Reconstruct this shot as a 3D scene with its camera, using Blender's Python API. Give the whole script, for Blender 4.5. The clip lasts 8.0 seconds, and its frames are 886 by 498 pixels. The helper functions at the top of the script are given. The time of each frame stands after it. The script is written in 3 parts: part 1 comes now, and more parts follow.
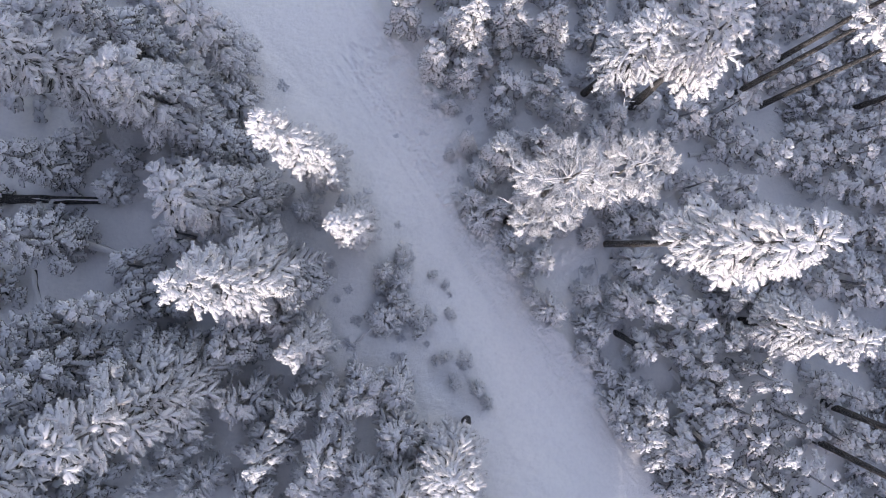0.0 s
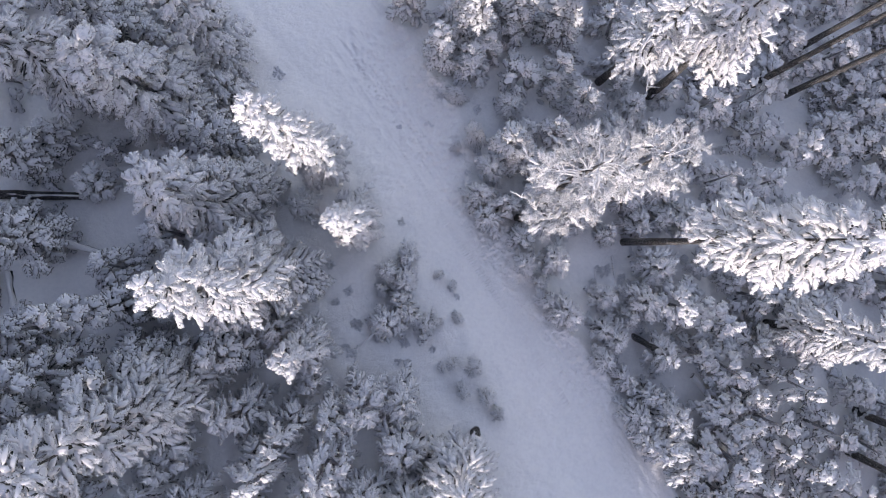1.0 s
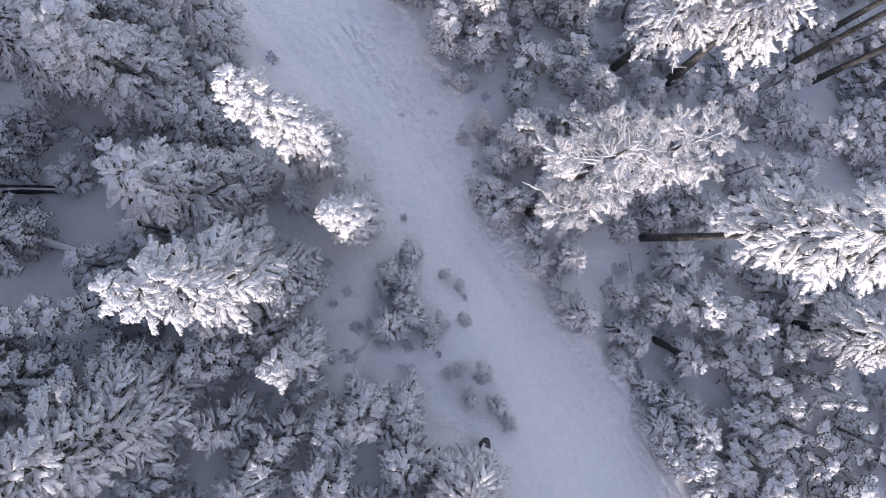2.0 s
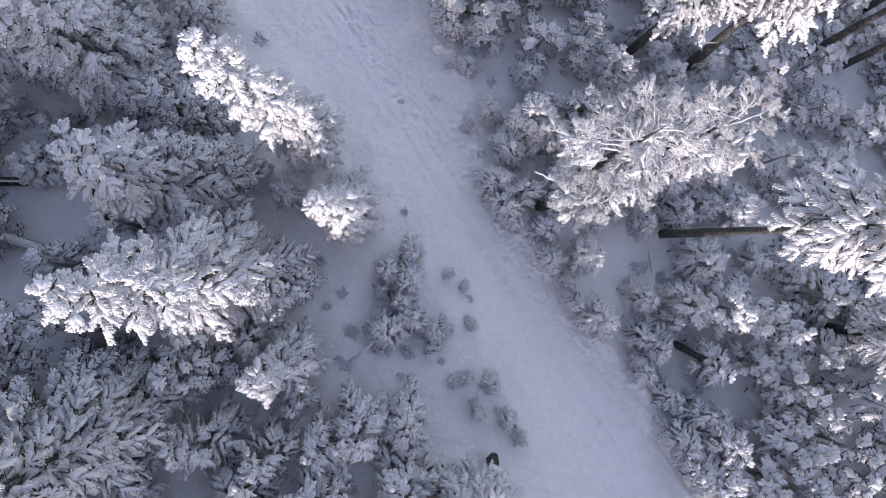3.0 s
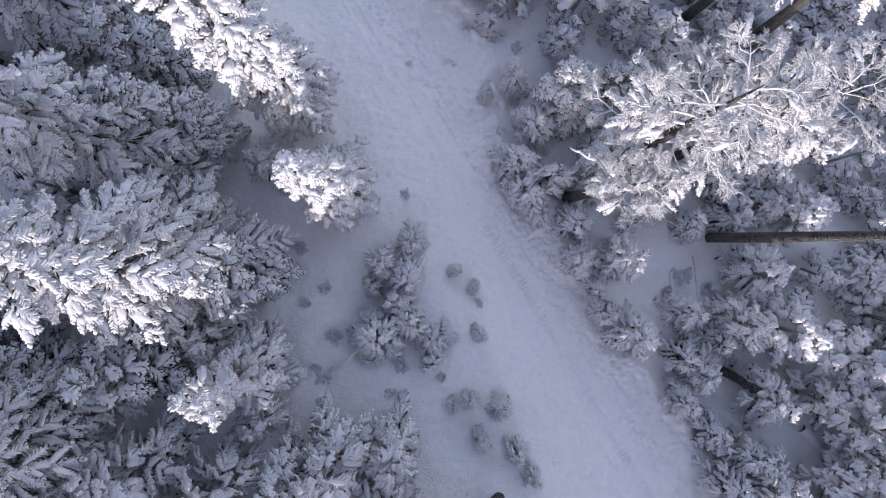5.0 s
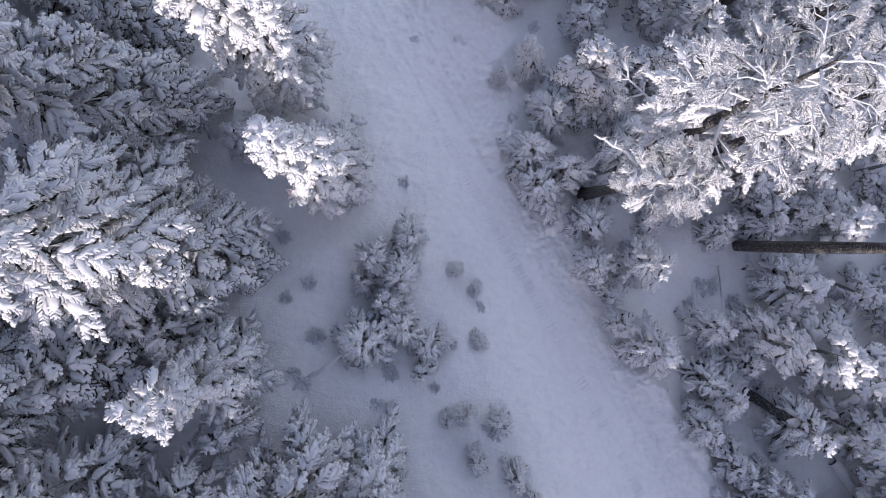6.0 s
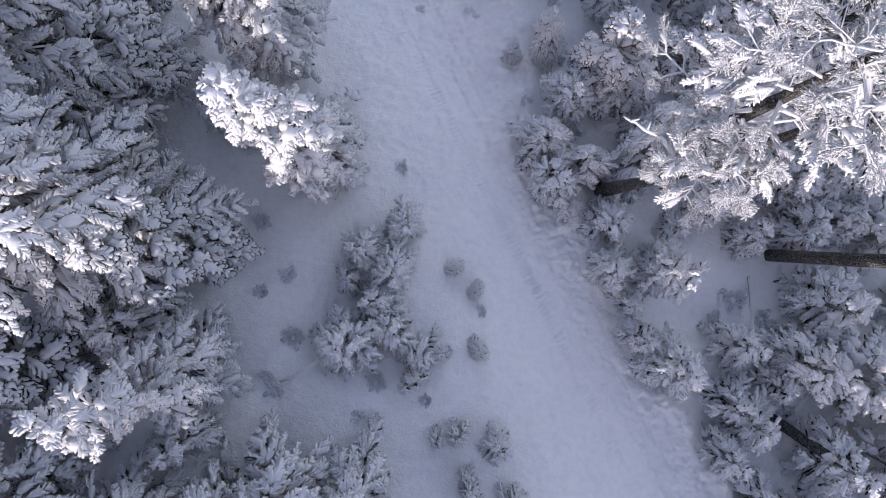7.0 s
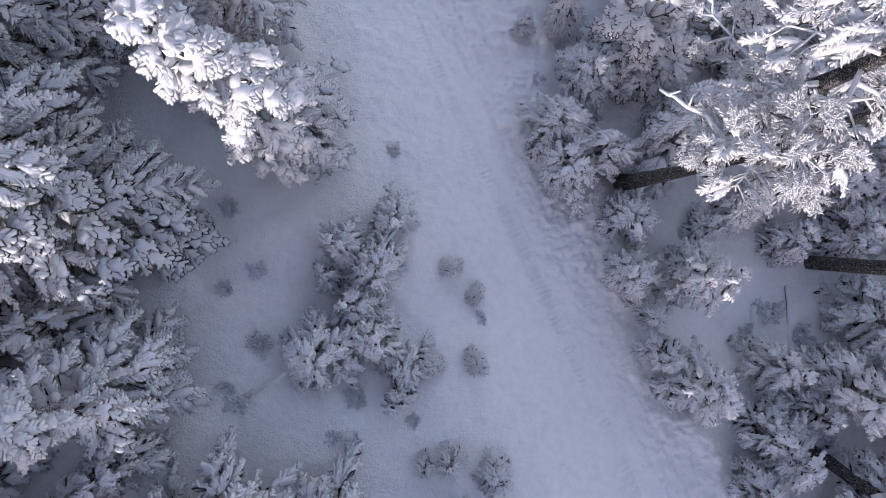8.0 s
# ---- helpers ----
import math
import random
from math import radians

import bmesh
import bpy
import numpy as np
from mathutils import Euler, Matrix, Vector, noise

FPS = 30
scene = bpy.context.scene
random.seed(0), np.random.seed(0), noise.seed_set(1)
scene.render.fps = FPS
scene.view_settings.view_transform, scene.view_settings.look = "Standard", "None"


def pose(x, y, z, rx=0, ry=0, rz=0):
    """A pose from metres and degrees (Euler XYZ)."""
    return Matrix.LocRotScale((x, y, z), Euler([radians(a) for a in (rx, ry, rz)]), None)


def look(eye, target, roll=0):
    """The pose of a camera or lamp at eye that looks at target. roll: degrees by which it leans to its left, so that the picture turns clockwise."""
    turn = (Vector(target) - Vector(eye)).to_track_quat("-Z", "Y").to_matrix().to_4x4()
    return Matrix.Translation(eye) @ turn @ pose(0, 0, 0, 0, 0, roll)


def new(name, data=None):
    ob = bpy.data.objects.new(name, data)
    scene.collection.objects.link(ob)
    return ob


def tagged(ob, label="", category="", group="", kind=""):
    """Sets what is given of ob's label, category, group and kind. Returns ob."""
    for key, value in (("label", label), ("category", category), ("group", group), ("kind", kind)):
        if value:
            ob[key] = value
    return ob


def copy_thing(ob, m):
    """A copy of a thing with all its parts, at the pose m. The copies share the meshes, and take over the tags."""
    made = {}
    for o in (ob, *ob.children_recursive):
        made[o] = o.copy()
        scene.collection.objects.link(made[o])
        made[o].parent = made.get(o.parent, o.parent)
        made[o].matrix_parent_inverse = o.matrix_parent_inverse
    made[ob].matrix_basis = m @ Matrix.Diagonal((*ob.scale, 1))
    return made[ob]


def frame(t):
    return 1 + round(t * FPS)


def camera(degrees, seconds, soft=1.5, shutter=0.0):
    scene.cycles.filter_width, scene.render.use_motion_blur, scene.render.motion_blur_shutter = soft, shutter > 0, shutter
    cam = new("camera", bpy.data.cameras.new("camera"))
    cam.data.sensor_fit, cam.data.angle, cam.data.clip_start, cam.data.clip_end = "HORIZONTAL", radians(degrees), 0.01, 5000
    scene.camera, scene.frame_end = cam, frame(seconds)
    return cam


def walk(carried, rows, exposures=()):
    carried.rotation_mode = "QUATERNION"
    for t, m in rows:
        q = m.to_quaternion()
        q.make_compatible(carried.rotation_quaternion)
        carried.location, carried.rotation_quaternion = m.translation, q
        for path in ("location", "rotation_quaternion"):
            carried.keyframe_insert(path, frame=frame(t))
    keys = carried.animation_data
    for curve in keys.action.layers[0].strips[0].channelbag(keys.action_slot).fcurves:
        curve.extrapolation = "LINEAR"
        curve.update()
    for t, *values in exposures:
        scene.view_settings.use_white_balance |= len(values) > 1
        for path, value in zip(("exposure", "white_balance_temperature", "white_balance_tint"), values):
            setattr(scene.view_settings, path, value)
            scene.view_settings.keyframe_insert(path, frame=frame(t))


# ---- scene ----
cam = camera(73.7, 8.0, soft=1.1)
PATH = [
    (0, 0.0887, 0.0078, 29.8405, 0.128, -0.009, 3.421),
    (0.5, -0.0005, 0.0348, 28.9568, -0.05, 0.107, 3.363),
    (1, -0.1118, 0.0237, 28.0517, -0.059, 0.187, 3.337),
    (1.5, -0.1899, -0.0219, 27.1755, -0.11, 0.353, 3.229),
    (3, -0.3052, -0.1461, 24.3048, -0.247, 0.658, 3.063),
    (3.5, -0.3534, -0.2087, 23.3657, -0.24, 0.757, 2.982),
    (4, -0.3935, -0.2643, 22.4622, -0.28, 0.783, 3.305),
    (4.5, -0.424, -0.3031, 21.5657, -0.382, 0.933, 4.615),
    (6, -0.4303, -0.4965, 18.8166, -0.284, 1.063, 8.553),
    (6.5, -0.4223, -0.5351, 17.9103, -0.264, 1.226, 9.785),
    (7, -0.3707, -0.6054, 17.0077, -0.299, 1.262, 11.116),
    (7.5, -0.3202, -0.6237, 16.0679, -0.302, 1.441, 12.006),
    (8, -0.2413, -0.6458, 15.1264, -0.346, 1.599, 12.614),
]
walk(cam, [(t, pose(x, y, z, rx, ry, rz)) for t, x, y, z, rx, ry, rz in PATH],
     exposures=((0.0, 1.2, 8400, 28), (3.5, 1.2, 8150, 29), (8.0, 1.2, 8000, 29)))

# ---- light: clear winter sky, low sun from uphill ----
SUN_FROM = Vector((-0.06, -1.0, 0.36)).normalized()
sun_data = bpy.data.lights.new("sun", "SUN")
sun_data.energy, sun_data.angle, sun_data.color = 2.1, radians(0.53), (0.79, 0.91, 1.0)
sun = new("sun", sun_data)
sun.matrix_world = look(SUN_FROM * 60, (0, 0, 0))

world = bpy.data.worlds.new("winter_sky")
world.use_nodes = True
scene.world = world
wn = world.node_tree
sky = wn.nodes.new("ShaderNodeTexSky")
sky.sky_type, sky.sun_disc = "NISHITA", False
sky.sun_elevation = math.asin(SUN_FROM.z)
sky.sun_rotation = math.atan2(SUN_FROM.x, SUN_FROM.y)
sky.altitude, sky.air_density, sky.dust_density = 900.0, 1.0, 1.9
back = wn.nodes["Background"]
back.inputs["Strength"].default_value = 0.15
wn.links.new(sky.outputs["Color"], back.inputs["Color"])


# ---- materials ----
def nodes_of(name, rough=0.8):
    mat = bpy.data.materials.new(name)
    mat.use_nodes = True
    nt = mat.node_tree
    bsdf = nt.nodes["Principled BSDF"]
    bsdf.inputs["Roughness"].default_value = rough
    bsdf.inputs["Specular IOR Level"].default_value = 0.25
    return mat, nt, bsdf


def tex_noise(nt, scale, detail=4.0, rough=0.55, coord="Object"):
    n = nt.nodes.new("ShaderNodeTexNoise")
    n.inputs["Scale"].default_value, n.inputs["Detail"].default_value = scale, detail
    n.inputs["Roughness"].default_value = rough
    c = nt.nodes.new("ShaderNodeTexCoord")
    nt.links.new(c.outputs[coord], n.inputs["Vector"])
    return n.outputs["Fac"]


def ramp(nt, fac, stops):
    r = nt.nodes.new("ShaderNodeValToRGB")
    els = r.color_ramp.elements
    while len(els) < len(stops):
        els.new(0.5)
    for e, (pos, col) in zip(els, stops):
        e.position, e.color = pos, (*col, 1.0)
    nt.links.new(fac, r.inputs["Fac"])
    return r.outputs["Color"]


def mathn(nt, op, a, b, c=None):
    m = nt.nodes.new("ShaderNodeMath")
    m.operation = op
    for i, v in enumerate((a, b, c)):
        if v is None:
            continue
        if isinstance(v, (int, float)):
            m.inputs[i].default_value = v
        else:
            nt.links.new(v, m.inputs[i])
    return m.outputs[0]


def mix(nt, fac, a, b):
    m = nt.nodes.new("ShaderNodeMix")
    m.data_type = "RGBA"
    for sock, v in ((m.inputs[0], fac), (m.inputs[6], a), (m.inputs[7], b)):
        if isinstance(v, (int, float)):
            sock.default_value = v
        elif isinstance(v, tuple):
            sock.default_value = (*v, 1.0)
        else:
            nt.links.new(v, sock)
    return m.outputs[2]


def bump(nt, bsdf, height, strength, dist):
    b = nt.nodes.new("ShaderNodeBump")
    b.inputs["Strength"].default_value, b.inputs["Distance"].default_value = strength, dist
    nt.links.new(height, b.inputs["Height"])
    nt.links.new(b.outputs["Normal"], bsdf.inputs["Normal"])


def normal_z(nt):
    geo = nt.nodes.new("ShaderNodeNewGeometry")
    sep = nt.nodes.new("ShaderNodeSeparateXYZ")
    nt.links.new(geo.outputs["Normal"], sep.inputs[0])
    return sep.outputs["Z"], geo


def snowy(name, under, snow=(0.84, 0.85, 0.88), lo=-0.25, hi=0.25, patch=0.8, scale=9.0, grain=55.0, rough=0.75):
    """Snow or rime on whatever faces up, the bare stuff below; the border is broken by noise."""
    mat, nt, bsdf = nodes_of(name, rough)
    nz, geo = normal_z(nt)
    n = tex_noise(nt, scale, 5.0, 0.6)
    isl = mathn(nt, "MULTIPLY_ADD", geo.outputs["Random Per Island"], 0.5, -0.25)
    s = mathn(nt, "ADD", mathn(nt, "MULTIPLY_ADD", n, patch, -0.5 * patch), nz)
    s = mathn(nt, "ADD", s, isl)
    f = nt.nodes.new("ShaderNodeMapRange")
    f.interpolation_type = "SMOOTHSTEP"
    f.inputs["From Min"].default_value, f.inputs["From Max"].default_value = lo, hi
    nt.links.new(s, f.inputs["Value"])
    fine = tex_noise(nt, grain, 4.0, 0.7)
    dark = ramp(nt, fine, [(0.25, tuple(0.5 * c for c in under)), (0.75, tuple(1.5 * c for c in under))])
    light = ramp(nt, fine, [(0.2, tuple(0.86 * c for c in snow)), (0.7, snow)])
    nt.links.new(mix(nt, f.outputs[0], dark, light), bsdf.inputs["Base Color"])
    bump(nt, bsdf, fine, 0.6, 0.02)
    return mat


def snow_ground():
    mat, nt, bsdf = nodes_of("snow_cover", 0.65)
    big = tex_noise(nt, 0.35, 4.0, 0.5)
    mid = tex_noise(nt, 3.0, 6.0, 0.6)
    fine = tex_noise(nt, 28.0, 5.0, 0.65)
    a = ramp(nt, big, [(0.3, (0.885, 0.88, 0.885)), (0.7, (0.94, 0.93, 0.93))])
    b = ramp(nt, mid, [(0.3, (0.87, 0.865, 0.875)), (0.65, (0.95, 0.94, 0.935))])
    crust = ramp(nt, tex_noise(nt, 7.0, 3.0, 0.5), [(0.38, (0.845, 0.84, 0.85)), (0.56, (0.95, 0.94, 0.935))])
    nt.links.new(mix(nt, 0.35, mix(nt, 0.5, a, b), crust), bsdf.inputs["Base Color"])
    h = mathn(nt, "ADD", mathn(nt, "MULTIPLY", mid, 1.0), mathn(nt, "MULTIPLY", fine, 0.3))
    bump(nt, bsdf, h, 0.6, 0.16)
    return mat


def bark_mat(name, frost_lo):
    mat, nt, bsdf = nodes_of(name, 0.9)
    c = nt.nodes.new("ShaderNodeTexCoord")
    mp = nt.nodes.new("ShaderNodeMapping")
    mp.inputs["Scale"].default_value = (1.0, 1.0, 0.22)
    nt.links.new(c.outputs["Object"], mp.inputs["Vector"])
    v = nt.nodes.new("ShaderNodeTexVoronoi")
    v.inputs["Scale"].default_value = 22.0
    nt.links.new(mp.outputs[0], v.inputs["Vector"])
    n = tex_noise(nt, 40.0, 5.0, 0.7)
    base = ramp(nt, v.outputs["Distance"], [(0.1, (0.07, 0.063, 0.057)), (0.5, (0.032, 0.029, 0.027)), (0.9, (0.014, 0.013, 0.012))])
    f = nt.nodes.new("ShaderNodeMapRange")
    f.inputs["From Min"].default_value, f.inputs["From Max"].default_value = frost_lo, frost_lo + 0.12
    f.inputs["To Max"].default_value = 0.8
    nt.links.new(n, f.inputs["Value"])
    nt.links.new(mix(nt, f.outputs[0], base, (0.6, 0.61, 0.64)), bsdf.inputs["Base Color"])
    bump(nt, bsdf, mathn(nt, "ADD", mathn(nt, "MULTIPLY", v.outputs["Distance"], -1.0), n), 0.8, 0.03)
    return mat


SNOW = snow_ground()
# in BOUGH and SPARSE the bare needle colour is lowered to deepen in-crown shade
BOUGH = snowy("snow_laden_needles", (0.04, 0.044, 0.04), snow=(0.8, 0.81, 0.84), lo=-0.8, hi=-0.12, patch=0.7)
LADEN = snowy("snow_laden_young_needles", (0.05, 0.054, 0.05), snow=(0.82, 0.83, 0.86), lo=-0.95, hi=-0.3, patch=0.7)
SPARSE = snowy("thinly_snowed_needles", (0.035, 0.04, 0.034), snow=(0.8, 0.81, 0.84), lo=-0.45, hi=0.25, patch=0.9)
TWIGS = snowy("frosted_twigs", (0.12, 0.12, 0.12), snow=(0.82, 0.83, 0.86), lo=-0.9, hi=-0.2, patch=0.7, scale=3.0, grain=13.0)
RIME = snowy("rimed_needles", (0.14, 0.145, 0.15), snow=(0.81, 0.82, 0.85), lo=-0.9, hi=-0.2, patch=0.8, grain=90.0)
# darker copy of RIME; the shade on the left pines is put into its colour
SHADED_RIME = snowy("shade_toned_rimed_needles", (0.05, 0.052, 0.05), snow=(0.79, 0.8, 0.83), lo=-0.75, hi=-0.02, patch=0.9, grain=90.0)
# needle green taken almost to black, painting in the shade inside crowns
SHADE_NEEDLES = snowy("shade_darkened_needles", (0.028, 0.032, 0.027), snow=(0.5, 0.51, 0.54), lo=0.5, hi=1.1, patch=1.0, grain=80.0)
BARK = bark_mat("pine_bark", 0.6)
RIMED_TRUNK = bark_mat("rimed_trunk_bark", 0.42)
FROSTED_BARK = bark_mat("frosted_bark", 0.53)
LIMB = snowy("rimed_bark", (0.06, 0.05, 0.042), lo=-0.15, hi=0.2, patch=0.6, scale=6.0)


# ---- mesh helpers ----
def mesh_of(name, verts, faces, mat, smooth=True):
    """A mesh from arrays: verts (n, 3) and triangles or quads (m, 3 or 4)."""
    me = bpy.data.meshes.new(name)
    k = faces.shape[1]
    me.vertices.add(len(verts))
    me.vertices.foreach_set("co", np.ascontiguousarray(verts, dtype=np.float32).ravel())
    me.loops.add(faces.size)
    me.loops.foreach_set("vertex_index", np.ascontiguousarray(faces, dtype=np.int32).ravel())
    me.polygons.add(len(faces))
    me.polygons.foreach_set("loop_start", np.arange(0, faces.size, k, dtype=np.int32))
    me.polygons.foreach_set("use_smooth", np.full(len(faces), smooth))
    me.materials.append(mat)
    me.update(calc_edges=True)
    me.validate()
    return me


def part(name, me, parent, label=""):
    ob = new(name, me)
    ob.parent = parent
    return tagged(ob, label)


def unit(v):
    return v / np.maximum(np.linalg.norm(v, axis=-1, keepdims=True), 1e-9)


FINGER = np.array([(0, 2, 3), (0, 3, 4), (1, 3, 2), (1, 4, 3), (0, 4, 2), (1, 2, 4)])


def fingers(p, d, ln, w, flat=0.8, widest=0.76):
    """Short snow-laden shoots: p bases, d directions, ln lengths, w half widths."""
    d = unit(d)
    side = unit(np.cross(d, np.array((0.0, 0.0, 1.0))) + 1e-5)
    up = np.cross(side, d)
    ln, w = ln[:, None], w[:, None]
    mid = p + d * ln * widest
    tip = p + d * ln
    tip[:, 2] -= ln[:, 0] * 0.1
    v = np.stack([p, tip, mid + side * w - up * w * 0.25, mid + up * w * flat, mid - side * w - up * w * 0.25], axis=1)
    f = FINGER[None] + 5 * np.arange(len(p))[:, None, None]
    return v.reshape(-1, 3), f.reshape(-1, 3)


SHOOT = np.array([(0, 5, 6), (0, 6, 2), (5, 1, 3), (5, 3, 6), (2, 6, 4), (6, 3, 4), (0, 2, 3), (0, 3, 1), (2, 4, 3)])


def shoots(p, d, ln, w, rng):
    """Blunt, snow-rounded shoots: p bases, d directions, ln lengths, w half widths."""
    d = unit(d)
    side = unit(np.cross(d, np.array((0.0, 0.0, 1.0))) + 1e-5)
    up = np.cross(side, d)
    ln, w = ln[:, None], w[:, None]
    hump = w * rng.uniform(0.6, 1.15, (len(p), 1))
    mid = p + d * ln * rng.uniform(0.66, 0.8, (len(p), 1))
    tip = p + d * ln
    tip[:, 2] -= ln[:, 0] * 0.1
    v = np.stack([p - side * w * 0.75, p + side * w * 0.75, mid - side * w - up * w * 0.25, mid + side * w - up * w * 0.25, tip, p + up * hump * 0.8, mid + up * hump], axis=1)
    f = SHOOT[None] + 7 * np.arange(len(p))[:, None, None]
    return v.reshape(-1, 3), f.reshape(-1, 3)


def ball(level=1):
    bm = bmesh.new()
    bmesh.ops.create_icosphere(bm, subdivisions=level, radius=1.0)
    bm.verts.index_update()
    v = np.array([x.co[:] for x in bm.verts])
    f = np.array([[x.index for x in q.verts] for q in bm.faces])
    bm.free()
    return v, f


BALL_V, BALL_F = ball(1)


def pads(p, r, rng, flat=0.6):
    """Rounded cushions of snow."""
    k = len(BALL_V)
    wob = 1.0 + rng.normal(0, 0.13, (len(p), k, 1))
    squash = np.stack([rng.uniform(0.75, 1.3, len(p)), rng.uniform(0.75, 1.3, len(p)), np.full(len(p), flat)], axis=1)
    v = p[:, None] + BALL_V[None] * wob * squash[:, None] * r[:, None, None]
    f = BALL_F[None] + k * np.arange(len(p))[:, None, None]
    return v.reshape(-1, 3), f.reshape(-1, 3)


def cap_shape(k=6):
    a = np.arange(k) * 2 * np.pi / k
    lo = np.stack([np.cos(a), np.sin(a), np.full(k, -0.15)], axis=1)
    hi = np.stack([0.66 * np.cos(a + 0.5), 0.66 * np.sin(a + 0.5), np.full(k, 0.62)], axis=1)
    v = np.concatenate([lo, hi, [(0, 0, 0.92)]])
    f = []
    for i in range(k):
        j = (i + 1) % k
        f += [(i, j, k + i), (j, k + j, k + i), (k + i, k + j, 2 * k)]
    f += [(0, i + 1, i) for i in range(1, k - 1)]
    return v, np.array(f)


CAP_V, CAP_F = cap_shape(8)


def caps(p, d, ln, w, hgt, rng):
    """Lumpy snow lying along a spray: p middles, d directions, half sizes ln, w, hgt."""
    d = unit(d)
    side = unit(np.cross(d, np.array((0.0, 0.0, 1.0))) + 1e-5)
    up = np.cross(side, d)
    k = len(CAP_V)
    wob = 1.0 + rng.uniform(-0.34, 0.3, (len(p), k, 1))
    c = CAP_V[None] * wob
    v = p[:, None] + c[:, :, :1] * (d * ln[:, None])[:, None] + c[:, :, 1:2] * (side * w[:, None])[:, None] + c[:, :, 2:] * (up * hgt[:, None])[:, None]
    f = CAP_F[None] + k * np.arange(len(p))[:, None, None]
    return v.reshape(-1, 3), f.reshape(-1, 3)


def joined(pieces):
    vs, fs, n = [], [], 0
    for v, f in pieces:
        vs.append(v)
        fs.append(f + n)
        n += len(v)
    return np.concatenate(vs), np.concatenate(fs)


def tube(points, radii, sides=8, rng=None, rough=0.0):
    """A tapered tube along a line of points, closed at its end."""
    pts = np.asarray(points, float)
    tan = unit(np.gradient(pts, axis=0))
    ref = np.array((0.31, 0.95, 0.05)) if abs(tan[0, 2]) > 0.7 else np.array((0.0, 0.0, 1.0))
    a = unit(np.cross(tan, ref))
    b = np.cross(tan, a)
    ang = np.linspace(0, 2 * np.pi, sides, endpoint=False)
    r = np.asarray(radii, float)[:, None, None]
    if rng is not None and rough:
        r = r * (1 + rng.normal(0, rough, (len(pts), sides, 1)))
    v = pts[:, None] + r * (np.cos(ang)[None, :, None] * a[:, None] + np.sin(ang)[None, :, None] * b[:, None])
    i, j = np.meshgrid(np.arange(len(pts) - 1), np.arange(sides), indexing="ij")
    j2 = (j + 1) % sides
    q = np.stack([i * sides + j, i * sides + j2, (i + 1) * sides + j2, (i + 1) * sides + j], axis=-1).reshape(-1, 4)
    tris = np.concatenate([q[:, [0, 1, 2]], q[:, [0, 2, 3]]])
    last = (len(pts) - 1) * sides
    cap = np.array([(last, last + k, last + k + 1) for k in range(1, sides - 1)])
    return v.reshape(-1, 3), np.concatenate([tris, cap])


# ---- ground: a snowy hillside with a packed trail along it ----
ALONG, ACROSS = np.array((0.6, -0.8)), np.array((0.8, 0.6))


def lattice(ix, iy, seed):
    """A hash of whole numbers to 0..1."""
    h = (ix.astype(np.int64) * 374761393 + iy.astype(np.int64) * 668265263 + seed * 974711) & 0xFFFFFFFF
    h = ((h ^ (h >> 13)) * 1274126177) & 0xFFFFFFFF
    return ((h ^ (h >> 16)) & 0xFFFF) / 65535.0


def wave(x, y, scale, seed):
    """Smooth two-octave noise, about -1 to 1, with bumps about scale / 2 wide."""
    out = 0.0
    for k, (amp, f) in enumerate(((0.7, 2.0), (0.45, 4.3))):
        a = 0.7 + 1.3 * seed + k
        u = (x * math.cos(a) - y * math.sin(a)) * f / scale + 17.3 * seed
        v = (x * math.sin(a) + y * math.cos(a)) * f / scale - 9.1 * seed
        iu, iv = np.floor(u), np.floor(v)
        fu, fv = u - iu, v - iv
        fu, fv = fu * fu * (3 - 2 * fu), fv * fv * (3 - 2 * fv)
        n = (lattice(iu, iv, seed) * (1 - fu) + lattice(iu + 1, iv, seed) * fu) * (1 - fv) + (lattice(iu, iv + 1, seed) * (1 - fu) + lattice(iu + 1, iv + 1, seed) * fu) * fv
        out = out + amp * (2 * n - 1)
    return out * 1.3


def sstep(a, b, x):
    t = np.clip((x - a) / (b - a), 0, 1)
    return t * t * (3 - 2 * t)


def trail_edges(a):
    left = -1.25 + 0.25 * np.sin(a * 0.55 + 0.4)
    right = 2.72 + 1.5 * sstep(-1.5, -6.0, a) + 0.12 * np.sin(a * 1.7) + 0.1 * np.sin(a * 3.9 + 1.0)
    return left, right


def ground_z(x, y):
    x, y = np.asarray(x, float), np.asarray(y, float)
    s = -0.193 * x - 0.299 * y
    z = 2.38 + 24.0 * np.tanh(s / 24.0)
    a, b = 0.6 * x - 0.8 * y, 0.8 * x + 0.6 * y
    left, right = trail_edges(a)
    on = sstep(left - 0.7, left + 0.5, b) * sstep(right + 0.5, right - 0.25, b)
    off = 1.0 - on
    z = z + off * (0.16 * wave(x, y, 5.5, 3) + 0.05 * wave(x, y, 1.7, 4)) + 0.02 * wave(x, y, 2.5, 5)
    # cut bank above, small berm and drop below
    z = z + 0.14 * np.exp(-((b - right + 0.25) / 0.3) ** 2) * (1 + 0.7 * wave(x, y, 1.1, 6))
    z = z - 0.22 * sstep(right - 0.1, right + 0.55, b) * np.exp(-np.clip(b - right, 0, 9) / 3.5)
    z = z + 0.10 * sstep(left + 0.1, left - 0.8, b) * np.exp(-np.clip(left - b, 0, 9) / 2.5)
    return z


